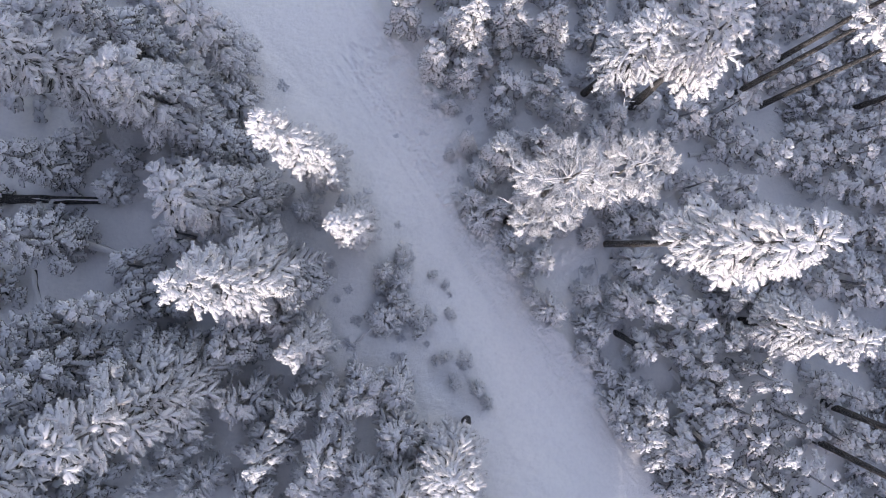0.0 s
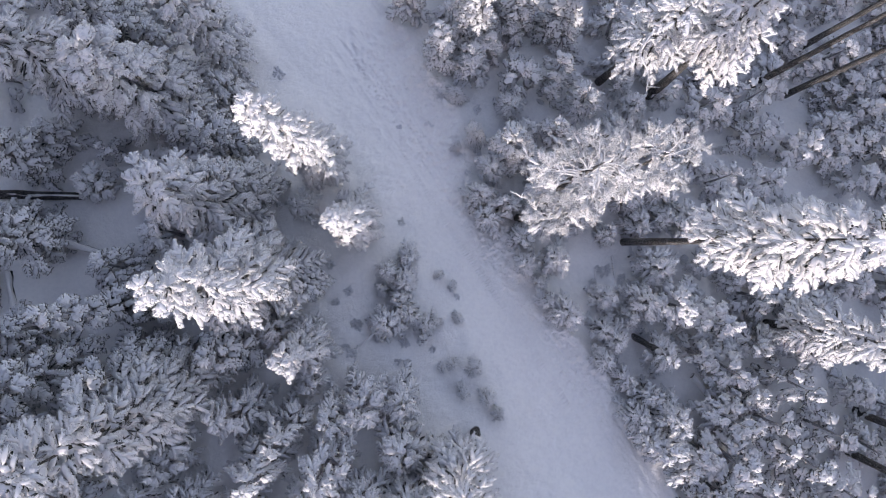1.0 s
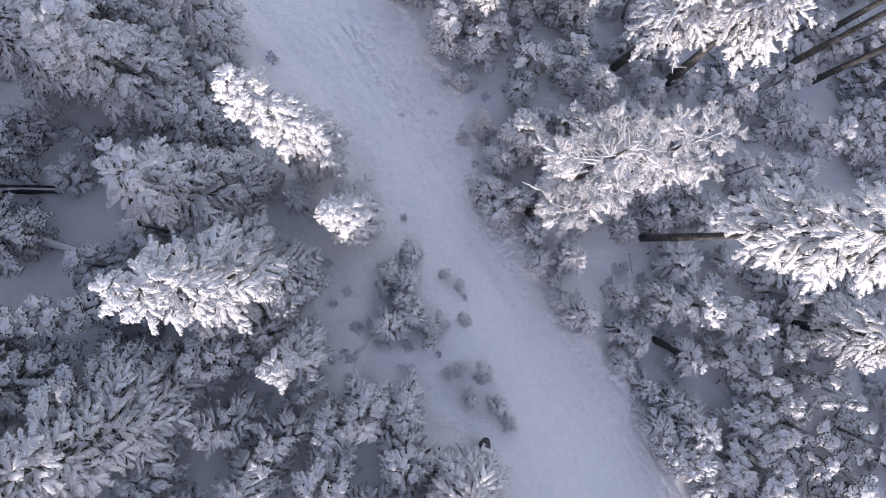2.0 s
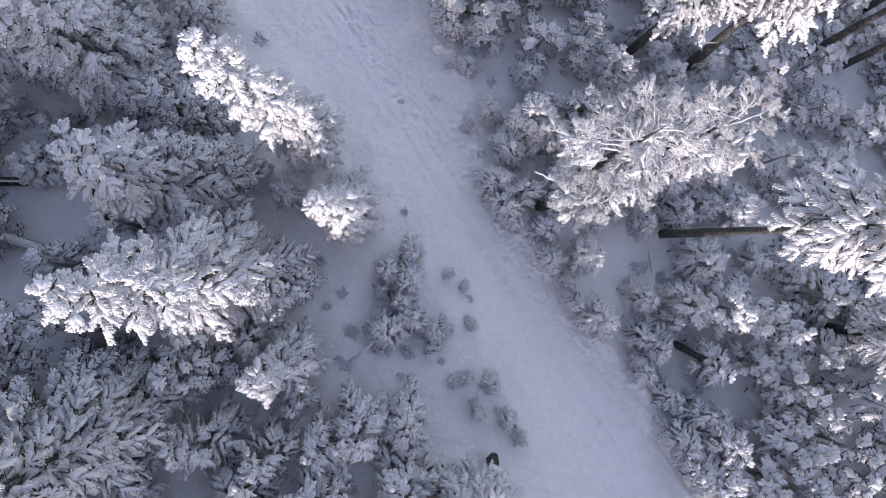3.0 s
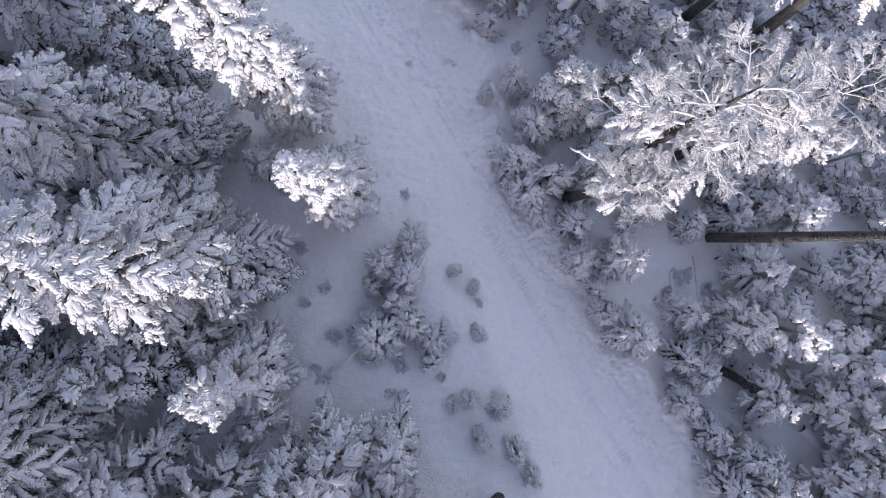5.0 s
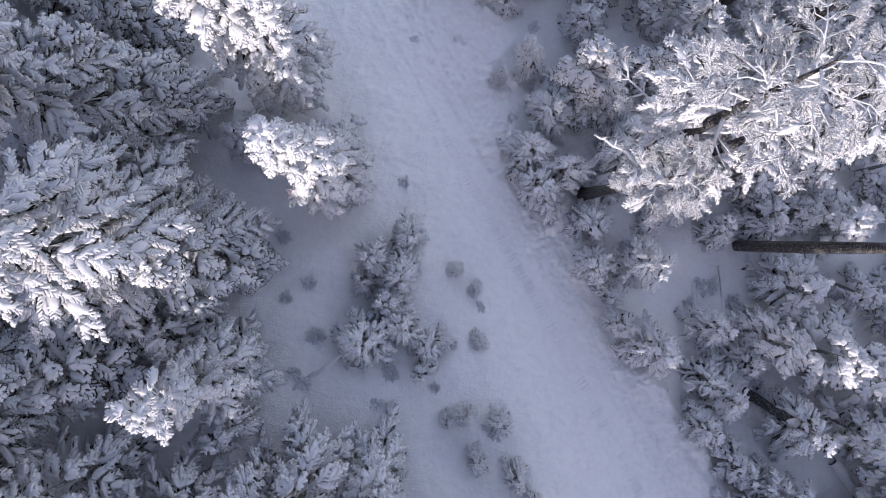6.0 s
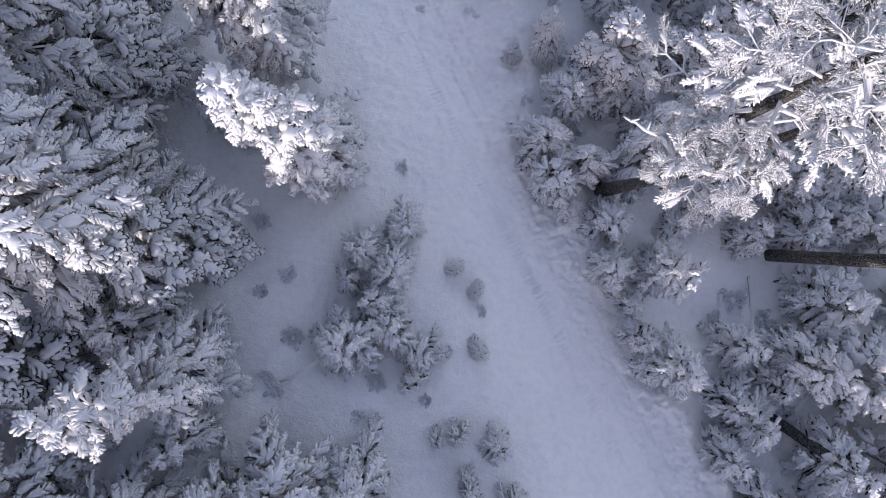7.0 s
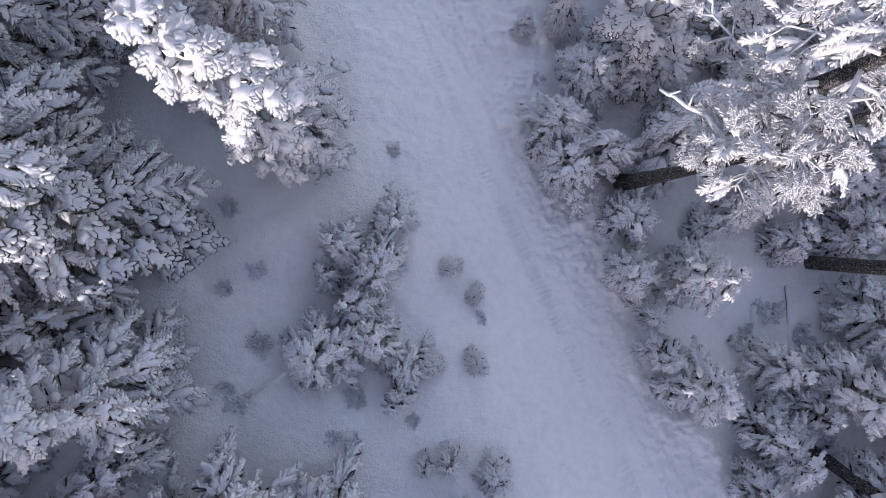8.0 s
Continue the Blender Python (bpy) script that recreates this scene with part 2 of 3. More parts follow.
def trail_detail(x, y):
    """Trodden lumps, ski lines and the ribbed print of a snow vehicle's track."""
    a, b = 0.6 * x - 0.8 * y, 0.8 * x + 0.6 * y
    left, right = trail_edges(a)
    lumpy = sstep(0.85, 1.3, b) * sstep(right + 0.1, right - 0.3, b)
    z = lumpy * (0.05 * wave(x, y, 0.62, 8) + 0.03 * wave(x, y, 1.2, 9) + 0.08 * wave(x, y, 0.4, 14) + 0.03 * wave(x, y, 0.22, 17)) * (0.75 + 0.4 * wave(x, y, 4.0, 16))
    soft = sstep(left - 0.2, left + 0.5, b) * (1 - lumpy)
    z = z + soft * (0.014 * wave(x, y, 0.6, 10) + 0.03 * wave(x, y, 1.4, 13) + 0.008 * wave(x, y, 0.3, 15))
    c = 0.60 + 0.05 * np.sin(a * 0.5)
    band = sstep(0.15, 0.11, np.abs(b - c))
    z = z - 0.012 * band + (0.009 + 0.021 * sstep(-6.0, 2.0, a)) * band * np.tanh(2.0 * np.sin(a * 2 * np.pi / 0.115 + 12.0 * np.abs(b - c))) * (0.7 + 0.7 * wave(x, y, 0.8, 12))
    z = z + 0.012 * np.exp(-((np.abs(b - c) - 0.19) / 0.05) ** 2)
    for off, depth in ((1.25, 0.05), (1.62, 0.06), (2.0, 0.04), (0.1, 0.008), (-0.35, 0.008)):
        z = z - depth * np.exp(-((b - off - 0.06 * np.sin(a * 0.8 + off)) / 0.05) ** 2) * sstep(-0.5, 0.6, wave(x, y, 3.0, int(off * 10 + 60)))
    return z * sstep(-14.0, -9.0, a) * sstep(15.0, 9.5, a)


def graded(lo, hi, fine, reach, growth=1.16):
    mid = list(np.arange(lo, hi + fine / 2, fine))
    up, step = [], fine
    while (up[-1] if up else mid[-1]) < reach:
        step *= growth
        up.append((up[-1] if up else mid[-1]) + step)
    dn, step = [], fine
    while (dn[-1] if dn else mid[0]) > -reach:
        step *= growth
        dn.append((dn[-1] if dn else mid[0]) - step)
    return np.array(dn[::-1] + mid + up)


ga, gb = np.meshgrid(graded(-9.5, 9.5, 0.028, 900.0, 1.12), graded(-1.7, 4.4, 0.046, 900.0, 1.12), indexing="xy")
gx, gy = 0.6 * ga + 0.8 * gb, -0.8 * ga + 0.6 * gb
gz = ground_z(gx, gy) + trail_detail(gx, gy)
rows_n, cols_n = gx.shape
gi = np.arange(rows_n * cols_n).reshape(rows_n, cols_n)
quads = np.stack([gi[:-1, :-1], gi[:-1, 1:], gi[1:, 1:], gi[1:, :-1]], axis=-1).reshape(-1, 4)
ground = new("ground", mesh_of("ground", np.stack([gx, gy, gz], axis=-1).reshape(-1, 3), quads, SNOW))
tagged(ground, "snow-covered hillside with a packed winter trail across it", "ground", kind="structure")


# ---- trees ----
UP = np.array((0.0, 0.0, 1.0))


def frond(acc, p, d, length, rng, finger=0.2, width=0.04, gap=0.1, hang=0.18, cap=0.0, lobes=1, wild=0.05, plump=False):
    """A flat spray: a spine with shoots to both sides like a fishbone, and the snow that lies on it."""
    d = unit(np.asarray(d, float))
    side = unit(np.cross(d, UP + rng.normal(0, 0.2, 3)) + 1e-6)
    n = max(2, int(length / gap))
    u = (np.arange(n) + 0.5) / n
    pts = p + d * (u * length)[:, None]
    pts[:, 2] -= hang * length * u * u
    if plump:
        reach = finger * (0.5 + 0.65 * np.sin(np.pi * (0.2 + 0.66 * u))) * rng.uniform(0.8, 1.15)
        for sg in (-1.0, 1.0):
            acc["pP"].append(pts + rng.normal(0, 0.006, (n, 3)))
            acc["pD"].append(d * 0.72 + side * sg * 0.72 + rng.normal(0, 0.07 if plump is True else 0.24, (n, 3)) - UP * rng.uniform(0.12, 0.34))
            acc["pL"].append(reach * rng.uniform(0.82, 1.18, n))
            acc["pW"].append(width * rng.uniform(0.8, 1.25, n))
        acc["pP"].append(pts[-1:])
        acc["pD"].append(d[None] - UP * 0.3)
        acc["pL"].append(np.array([finger * 0.8]))
        acc["pW"].append(np.array([width * 1.3]))
        m = max(1, min(2, int(round(length / 0.34))))
        for i in range(m):
            t = (i + 0.5) / m
            acc["cP"].append(p + d * length * (0.02 + 0.92 * t) + side * finger * rng.uniform(-0.12, 0.12) - UP * (hang * length * t * t + 0.012))
            acc["cD"].append(d - UP * (2 * hang * t) + side * rng.normal(0, 0.1))
            acc["cL"].append(length * 0.54 / m * rng.uniform(0.9, 1.15))
            acc["cW"].append(finger * rng.uniform(0.55, 0.85) * (1.05 - 0.25 * t))
            acc["cH"].append(finger * rng.uniform(0.2, 0.45))
        return
    reach = finger * (0.45 + 0.8 * np.sin(np.pi * (0.22 + 0.7 * u)))
    for sg in (-1.0, 1.0):
        dd = d * 0.62 + side * sg * 0.8
        acc["P"].append(pts + rng.normal(0, 0.008, (n, 3)))
        acc["D"].append(dd + rng.normal(0, wild, (n, 3)) - UP * 0.14)
        acc["L"].append(reach * rng.uniform(1 - 4 * wild, 1 + 3 * wild, n))
        acc["W"].append(width * rng.uniform(0.75, 1.3, n))
    acc["P"].append(pts[-1:])
    acc["D"].append(d[None] - UP * 0.2)
    acc["L"].append(np.array([finger]))
    acc["W"].append(np.array([width * 1.2]))
    if cap:
        m = max(1, min(lobes, int(round(length / 0.3))))
        for i in range(m):
            t = (i + 0.5) / m
            acc["cP"].append(p + d * length * (0.04 + 0.95 * t) + side * finger * rng.uniform(-0.12, 0.12) - UP * (hang * length * t * t - 0.006))
            acc["cD"].append(d - UP * (2 * hang * t) + side * rng.normal(0, 0.1))
            acc["cL"].append(length * 0.56 / m * rng.uniform(0.9, 1.15))
            acc["cW"].append(finger * cap * rng.uniform(0.8, 1.2) * (1.1 - 0.3 * t))
            acc["cH"].append(finger * cap * rng.uniform(0.3, 0.5))
    else:
        k = max(2, int(length / 0.24))
        u2 = np.arange(k) / k
        sp = p + d * (u2 * length)[:, None] + UP * 0.012
        sp[:, 2] -= hang * length * u2 * u2
        acc["P"].append(sp)
        acc["D"].append(np.repeat(d[None], k, 0) - UP * (hang * 1.2 * u2)[:, None])
        acc["L"].append(np.full(k, length / k * 1.7))
        acc["W"].append(np.full(k, width * 1.25))


def fan(acc, p, d, length, rng, needle=0.1, width=0.012, gap=0.045):
    """A forked spray of rimed twigs: a spine, side twigs, and needles furred with rime along all of them."""
    d = unit(np.asarray(d, float))
    tilt = unit(UP + rng.normal(0, 0.3, 3))
    side = unit(np.cross(d, tilt) + 1e-6)
    lines = [(p, d, length)]
    m = max(2, int(length / 0.1))
    for i in range(m):
        u = 0.12 + 0.8 * (i + rng.uniform(0.1, 0.9)) / m
        sg = -1.0 if i % 2 else 1.0
        dd = unit(d * rng.uniform(0.55, 0.9) + side * sg * rng.uniform(0.5, 0.85) + rng.normal(0, 0.1, 3))
        lines.append((p + d * u * length, dd, length * (0.62 - 0.38 * u) * rng.uniform(0.75, 1.2)))
    for q, e, ln in lines:
        n = max(2, int(ln / gap))
        u = (np.arange(n) + rng.uniform(0.2, 0.8)) / n
        pts = q + e * (u * ln)[:, None] - UP * (0.12 * ln * u * u)[:, None]
        s2 = unit(np.cross(e, tilt) + 1e-6)
        for sg in (-1.0, 1.0):
            acc["nP"].append(pts)
            acc["nD"].append(e * 0.82 + s2 * sg * 0.56 + rng.normal(0, 0.12, (n, 3)))
            acc["nL"].append(needle * rng.uniform(0.7, 1.25, n))
            acc["nW"].append(width * rng.uniform(0.8, 1.4, n))
        acc["nP"].append(q[None])
        acc["nD"].append(e[None] - UP * 0.1)
        acc["nL"].append(np.array([ln * 1.12]))
        acc["nW"].append(np.array([width * 1.5]))


# needles tucked below a spray, dark to stand in for the shade there
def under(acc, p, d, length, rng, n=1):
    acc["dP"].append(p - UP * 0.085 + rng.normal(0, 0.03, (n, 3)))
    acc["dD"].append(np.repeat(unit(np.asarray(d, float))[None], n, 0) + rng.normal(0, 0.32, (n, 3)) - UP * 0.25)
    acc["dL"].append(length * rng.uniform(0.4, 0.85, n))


def bough(acc, p0, az, length, rise, droop, rng, finger=0.2, width=0.04, gap=0.1, spread=0.5, step=0.3, padr=0.0, cap=0.62, lobes=1, plump=False):
    """One snow-laden bough: a drooping spine with a fan of flat sprays."""
    out = np.array((math.cos(az), math.sin(az), 0.0))
    side = np.array((-out[1], out[0], 0.0))
    bend = rng.normal(0, 0.14)
    tw = rng.normal(0, 0.12)
    n = max(1, int(round(length / step)))

    def at(t):
        return p0 + out * (t * length) + side * (bend * length * t * t) + UP * (rise * length * t - droop * length * t * t)

    def way(t):
        return unit(out + side * (2 * bend * t) + UP * (rise - 2 * droop * t))

    for i in range(n):
        t = 0.1 + 0.82 * (i + rng.uniform(0.2, 0.8)) / n
        ln = (spread * length * (1.12 - t) + 0.16) * rng.uniform(0.7, 1.2)
        for sg in (-1, 1):
            if rng.random() < 0.1:
                continue
            d = way(t) * rng.uniform(0.8, 1.1) + side * sg * rng.uniform(0.5, 0.95) + UP * (sg * tw + rng.normal(0, 0.05))
            frond(acc, at(t), d, ln, rng, finger, width, gap, cap=cap, lobes=lobes, plump=plump)
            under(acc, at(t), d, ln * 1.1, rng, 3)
        if padr and rng.random() < 0.5:
            acc["pads"].append(at(t) + UP * 0.03 + rng.normal(0, 0.05, 3))
            acc["padr"].append(padr * rng.uniform(0.6, 1.3))
    frond(acc, at(0.62), way(0.8), 0.42 * length + 0.14, rng, finger, width * 1.1, gap, cap=cap, lobes=lobes, plump=plump)
    if padr and rng.random() < 0.5:
        acc["pads"].append(at(0.92))
        acc["padr"].append(padr * rng.uniform(0.7, 1.2))


def empty_acc():
    return {k: [] for k in ("P", "D", "L", "W", "dP", "dD", "dL", "pads", "padr", "cP", "cD", "cL", "cW", "cH", "pP", "pD", "pL", "pW", "nP", "nD", "nL", "nW")}


def finish(root, acc, mat, rng, wdark=0.026):
    c = np.concatenate
    pieces = []
    if acc["P"]:
        pieces.append(fingers(c(acc["P"]), c(acc["D"]), c(acc["L"]), c(acc["W"])))
    if acc["pP"]:
        pieces.append(shoots(c(acc["pP"]), c(acc["pD"]), c(acc["pL"]), c(acc["pW"]), rng))
    if acc["nP"]:
        pieces.append(fingers(c(acc["nP"]), c(acc["nD"]), c(acc["nL"]), c(acc["nW"]), 0.8, 0.4))
    if acc["cP"]:
        pieces.append(caps(np.array(acc["cP"]), np.array(acc["cD"]), np.array(acc["cL"]), np.array(acc["cW"]), np.array(acc["cH"]), rng))
    if acc["pads"]:
        pieces.append(pads(np.array(acc["pads"]), np.array(acc["padr"]), rng, 0.42))
    crown = part("crown", mesh_of("crown", *joined(pieces), mat), root)
    # inner needles, coloured darker than real ones to paint crown shade
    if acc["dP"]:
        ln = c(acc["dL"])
        part("inner_shade_needles", mesh_of("inner_shade_needles", *fingers(c(acc["dP"]), c(acc["dD"]), ln, wdark * rng.uniform(0.7, 1.6, len(ln))), SHADE_NEEDLES), crown, "needles under the snow, darkened to deepen the crown's shade")
    return crown


def spruce(name, h, r, seed, base=0.06, level=0.5, per=5, finger=0.2, width=0.042, gap=0.1, padr=0.0, mat=None, trunk_r=None, power=0.85, lean=None, spread=0.5, step=0.3, cap=0.62, lobes=1, plump=False, bark=None, rise=0.2):
    """A conical conifer with drooping, snow-laden boughs in whorls."""
    rng = np.random.RandomState(seed)
    root = new(name)
    lean = rng.normal(0, 0.025, 2) if lean is None else lean
    tr = trunk_r or (0.03 + 0.012 * h)
    zs = np.linspace(-0.15, h, 9)
    line = np.stack([lean[0] * zs, lean[1] * zs, zs], axis=1)
    part("trunk", mesh_of("trunk", *tube(line, tr * (1.02 - np.clip(zs / h, 0, 1)) + 0.008, 9, rng, 0.06), bark or RIMED_TRUNK), root)
    acc = empty_acc()
    lv = max(5, int(h * (1 - base) / level))
    for i in range(lv):
        f = (i + rng.uniform(0.1, 0.9)) / lv
        big = r * ((1 - f) ** power) * (0.72 + 0.28 * min(1.0, f / 0.12)) + 0.10
        n = max(3, int(round(per * (0.65 + 0.45 * (1 - f)))))
        a0 = rng.uniform(0, 6.28)
        for k in range(n):
            z = h * (base + (1 - base) * f) + rng.normal(0, level * 0.3)
            ln = big * rng.uniform(0.6, 1.2)
            bough(acc, np.array((lean[0] * z, lean[1] * z, z)), a0 + 6.283 * (k + rng.uniform(-0.3, 0.3)) / n, ln, rise + 0.55 * f, 0.4 + 0.25 * (1 - f), rng, finger, width, gap, spread, step, padr, cap, lobes, plump)
    for k in range(6):
        z = h - 0.09 * k
        a = rng.uniform(0, 6.28)
        d = np.array((math.cos(a) * 0.25 * k, math.sin(a) * 0.25 * k, 1.0 - 0.1 * k))
        frond(acc, np.array((lean[0] * z, lean[1] * z, z - 0.1)), d, finger * 1.6, rng, finger * 0.6, width * 0.9, gap, cap=cap, lobes=lobes, plump=plump)
    finish(root, acc, mat or BOUGH, rng)
    return root


def pine(name, h, r, seed, base=0.45, n_limb=30, finger=0.15, width=0.024, gap=0.075, trunk_r=0.2, mat=None, bark=None, lean=(0.0, 0.0), sprays=2, curve=0.0, spray=0.42, sag=0.25, rise=0.2, peak=0.35, cap=0.5, lobes=1, plump=False, fans=False):
    """A pine with a bare trunk, crooked limbs and flat sprays of rimed needles."""
    rng = np.random.RandomState(seed)
    root = new(name)
    zs = np.linspace(-0.2, h * 0.98, 14)
    f = np.clip(zs / h, 0, 1)
    line = np.stack([lean[0] * zs + curve * np.sin(f * 3.1), lean[1] * zs + curve * 0.6 * np.sin(f * 2.2), zs], axis=1)
    part("trunk", mesh_of("trunk", *tube(line, trunk_r * (1.05 - 1.02 * f ** 1.3) * (1 + 0.25 * np.exp(-np.clip(zs, 0, 99) * 3)), 12, rng, 0.05), bark or BARK), root)
    acc = empty_acc()
    for i in range(n_limb):
        g = (i + rng.uniform(0, 1)) / n_limb
        z = h * (base + (0.97 - base) * g)
        p0 = np.array([np.interp(z, zs, line[:, c]) for c in range(3)])
        prof = math.sqrt(max(0.04, 1 - ((g - peak) / (1.04 - peak if g > peak else peak + 0.6)) ** 2))
        ln = r * prof * rng.uniform(0.65, 1.12) + 0.2
        az = i * 2.4 + rng.uniform(-0.5, 0.5)
        up = rng.uniform(-0.15, 0.25) + rise + 0.5 * g
        out = np.array((math.cos(az), math.sin(az), 0.0))
        side = np.array((-out[1], out[0], 0.0))
        s = np.linspace(0, 1, 7)
        wig = np.cumsum(rng.normal(0, 0.05, (7, 3)), axis=0) * ln
        pts = p0 + out * (s * ln)[:, None] + UP * (up * ln * s - sag * ln * s * s)[:, None] + wig * s[:, None]
        lr = max(0.02, trunk_r * 0.26 * (1.1 - g))
        loose = [tube(pts, np.linspace(lr, 0.01, 7), 6, rng, 0.05)]
        m = max(3, int(ln / 0.36))
        for j in range(m):
            u = 0.3 + 0.7 * (j + rng.uniform(0, 1)) / m
            q = np.array([np.interp(u, s, pts[:, c]) for c in range(3)])
            for sg in (-1, 1):
                reach = (0.42 * ln * (1.1 - u) + 0.18) * rng.uniform(0.6, 1.2)
                d = unit(out * 0.7 + side * sg * rng.uniform(0.5, 1.1) + UP * rng.uniform(-0.1, 0.35))
                loose.append(tube(np.array([q, q + d * reach * 0.5 + rng.normal(0, 0.03, 3), q + d * reach]), (lr * 0.35 + 0.005, lr * 0.25 + 0.005, 0.006), 4))
                tn = max(1, int(round(sprays * (0.5 + reach))))
                for w in range(tn):
                    dd = d + rng.normal(0, 0.45, 3) * np.array((1, 1, 0.7))
                    q2 = q + d * reach * (0.35 + 0.6 * (w + 0.5) / tn)
                    if fans and rng.random() < (0.85 if out[1] < 0.2 and g < 0.65 else 0.12):
                        frond(acc, q2, dd, spray * rng.uniform(0.8, 1.35), rng, finger * 1.1, width * 1.9, gap * 1.45, 0.25, plump="ragged")
                        under(acc, q2, dd, spray * 0.8, rng, 2)
                        continue
                    if fans:
                        fan(acc, q2, dd, spray * rng.uniform(0.7, 1.3), rng, finger, width, gap)
                        under(acc, q2, dd, spray * 0.9, rng, 3)
                        continue
                    frond(acc, q2, dd, spray * rng.uniform(0.7, 1.25), rng, finger, width, gap, 0.25, cap, lobes, 0.12, plump)
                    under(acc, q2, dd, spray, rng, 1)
        part("limb", mesh_of("limb", *joined(loose), LIMB), root, "crooked limb whitened with rime")
    finish(root, acc, mat or RIME, rng, 0.012)
    return root


# ---- placing ----
count = {"n": 0}
PICK = random.Random(5)


def stand(root, x, y, turn=0.0, sx=1.0, sz=1.0, sink=0.04, tip=(0.0, 0.0)):
    root.matrix_basis = Matrix.Translation((x, y, float(ground_z(x, y)) - sink)) @ Euler((tip[0], tip[1], turn)).to_matrix().to_4x4() @ Matrix.Diagonal((sx, sx, sz, 1.0))
    return root


def snowy_spruce(x, y, h, r, label="tall spruce thickly laden with snow among the forest trees", **kw):
    count["n"] += 1
    opts = dict(finger=0.17, width=0.046, gap=0.105, step=0.42, level=0.52, plump=True, mat=SPARSE)
    opts.update(kw)
    t = spruce("spruce_tree", h, r * 0.86, 100 + count["n"], **opts)
    stand(t, x, y)
    return tagged(t, label, "tree", "snowy conifers of the forest")


def snowy_pine(x, y, h, r, base=0.14, label="tall pine with a rounded crown of rimed needles", **kw):
    count["n"] += 1
    t = pine("pine_tree", h, r, 100 + count["n"], base=base, **kw)
    stand(t, x, y)
    return tagged(t, label, "tree", "snowy pines of the forest")


def plumed_pine(x, y, h, r, base, label="tall pine with a dense feathery crown of rimed needles", **kw):
    """A pine whose crown is a dense mass of feathery plumes above a bare trunk."""
    count["n"] += 1
    opts = dict(base=base, finger=0.12, width=0.017, gap=0.05, step=0.42, level=0.44, per=6, power=0.42, spread=0.44, plump=True, mat=RIME, bark=FROSTED_BARK, rise=0.3)
    opts.update(kw)
    t = spruce("pine_tree", h, r * 0.86, 100 + count["n"], **opts)
    stand(t, x, y)
    return tagged(t, label, "tree", "snowy pines of the forest")


YOUNG = {}
STANDING = []


def young_spruce(x, y, h, r, label="young spruce bent under fresh snow, standing in the snow"):
    STANDING.append((x, y, r))
    size = 3 if h < 1.05 else 0 if h < 1.75 else 1 if h < 2.7 else 2
    lite = x > 9.8 or y > 7.5 or x < -10.0
    key = (size, PICK.randrange(3), lite)
    hh, rr = ((1.5, 0.8), (2.3, 1.05), (3.4, 1.35), (0.85, 0.42))[size]
    sx, sz = min(1.5, max(0.3, r * (1.12 if h > 2.0 else 1.0 if h > 1.05 else 0.66) / rr)), min(1.5, max(0.45, h / hh))
    turn = PICK.uniform(0, 6.28)
    tilt = (PICK.gauss(0, 0.07), PICK.gauss(0, 0.07))
    if key not in YOUNG:
        if lite:
            opts = dict(level=(0.36, 0.44, 0.56, 0.3)[size], finger=0.19, width=0.058, gap=0.15, step=0.52)
        else:
            opts = dict(level=(0.24, 0.31, 0.4, 0.15)[size], finger=(0.1, 0.115, 0.13, 0.08)[size], width=(0.025, 0.029, 0.033, 0.022)[size], gap=(0.06, 0.068, 0.078, 0.06)[size], step=(0.32, 0.34, 0.38, 0.24)[size])
        opts.update(plump=True if key[1] == 2 else "ragged")
        t = spruce("young_spruce", hh, rr, 40 + 10 * size + key[1] + 100 * lite, per=4 if lite else 5, base=0.08, mat=(SPARSE if lite and key[1] == 1 else BOUGH if lite else LADEN), spread=0.42, **opts)
        YOUNG[key] = t
        tagged(t, label, "tree", "young spruces beside the trail")
    else:
        t = copy_thing(YOUNG[key], Matrix.Identity(4))
    stand(t, x, y, turn, sx, sz, tip=tilt)
    wide = PICK.uniform(0.82, 1.2)
    t.matrix_basis = t.matrix_basis @ Matrix.Diagonal((wide, 1 / wide, 1.0, 1.0))
    return t


SHRUBS = []


def shrub(x, y, r):
    """A low tangle of frosted twigs."""
    if len(SHRUBS) < 5:
        rng = np.random.RandomState(300 + len(SHRUBS))
        root = new("shrub")
        acc = empty_acc()
        twigs = []
        for k in range(13):
            az, tilt = 6.28 * (k + rng.uniform(0.0, 0.8)) / 13, rng.uniform(0.95, 1.5)
            d = np.array((math.cos(az) * math.sin(tilt), math.sin(az) * math.sin(tilt), math.cos(tilt) * 0.6 + 0.1))
            ln = rng.uniform(0.45, 1.1)
            twigs.append(tube(np.array([(0, 0, -0.1), d * ln * 0.5 + rng.normal(0, 0.04, 3), d * ln]), (0.04, 0.03, 0.015), 5))
            if len(SHRUBS) % 2:
                frond(acc, d * ln * 0.3, d + rng.normal(0, 0.15, 3), ln * 0.8, rng, 0.28, 0.11, 0.2, 0.1, plump=True)
            else:
                frond(acc, d * ln * 0.25, d + rng.normal(0, 0.2, 3), ln * 0.85, rng, 0.3, 0.1, 0.2, 0.1, 0.0, 1, 0.12)
        part("twig_frame", mesh_of("twig_frame", *joined(twigs), LIMB), root)
        finish(root, acc, TWIGS, rng)
        tagged(root, "low shrub furred with frost, half buried in snow", "shrub", "frosted shrubs in the snow")
        SHRUBS.append(root)
        t = root
    else:
        t = copy_thing(PICK.choice(SHRUBS), Matrix.Identity(4))
    return stand(t, x, y, PICK.uniform(0, 6.28), r * 0.9, r * 1.1, 0.0)


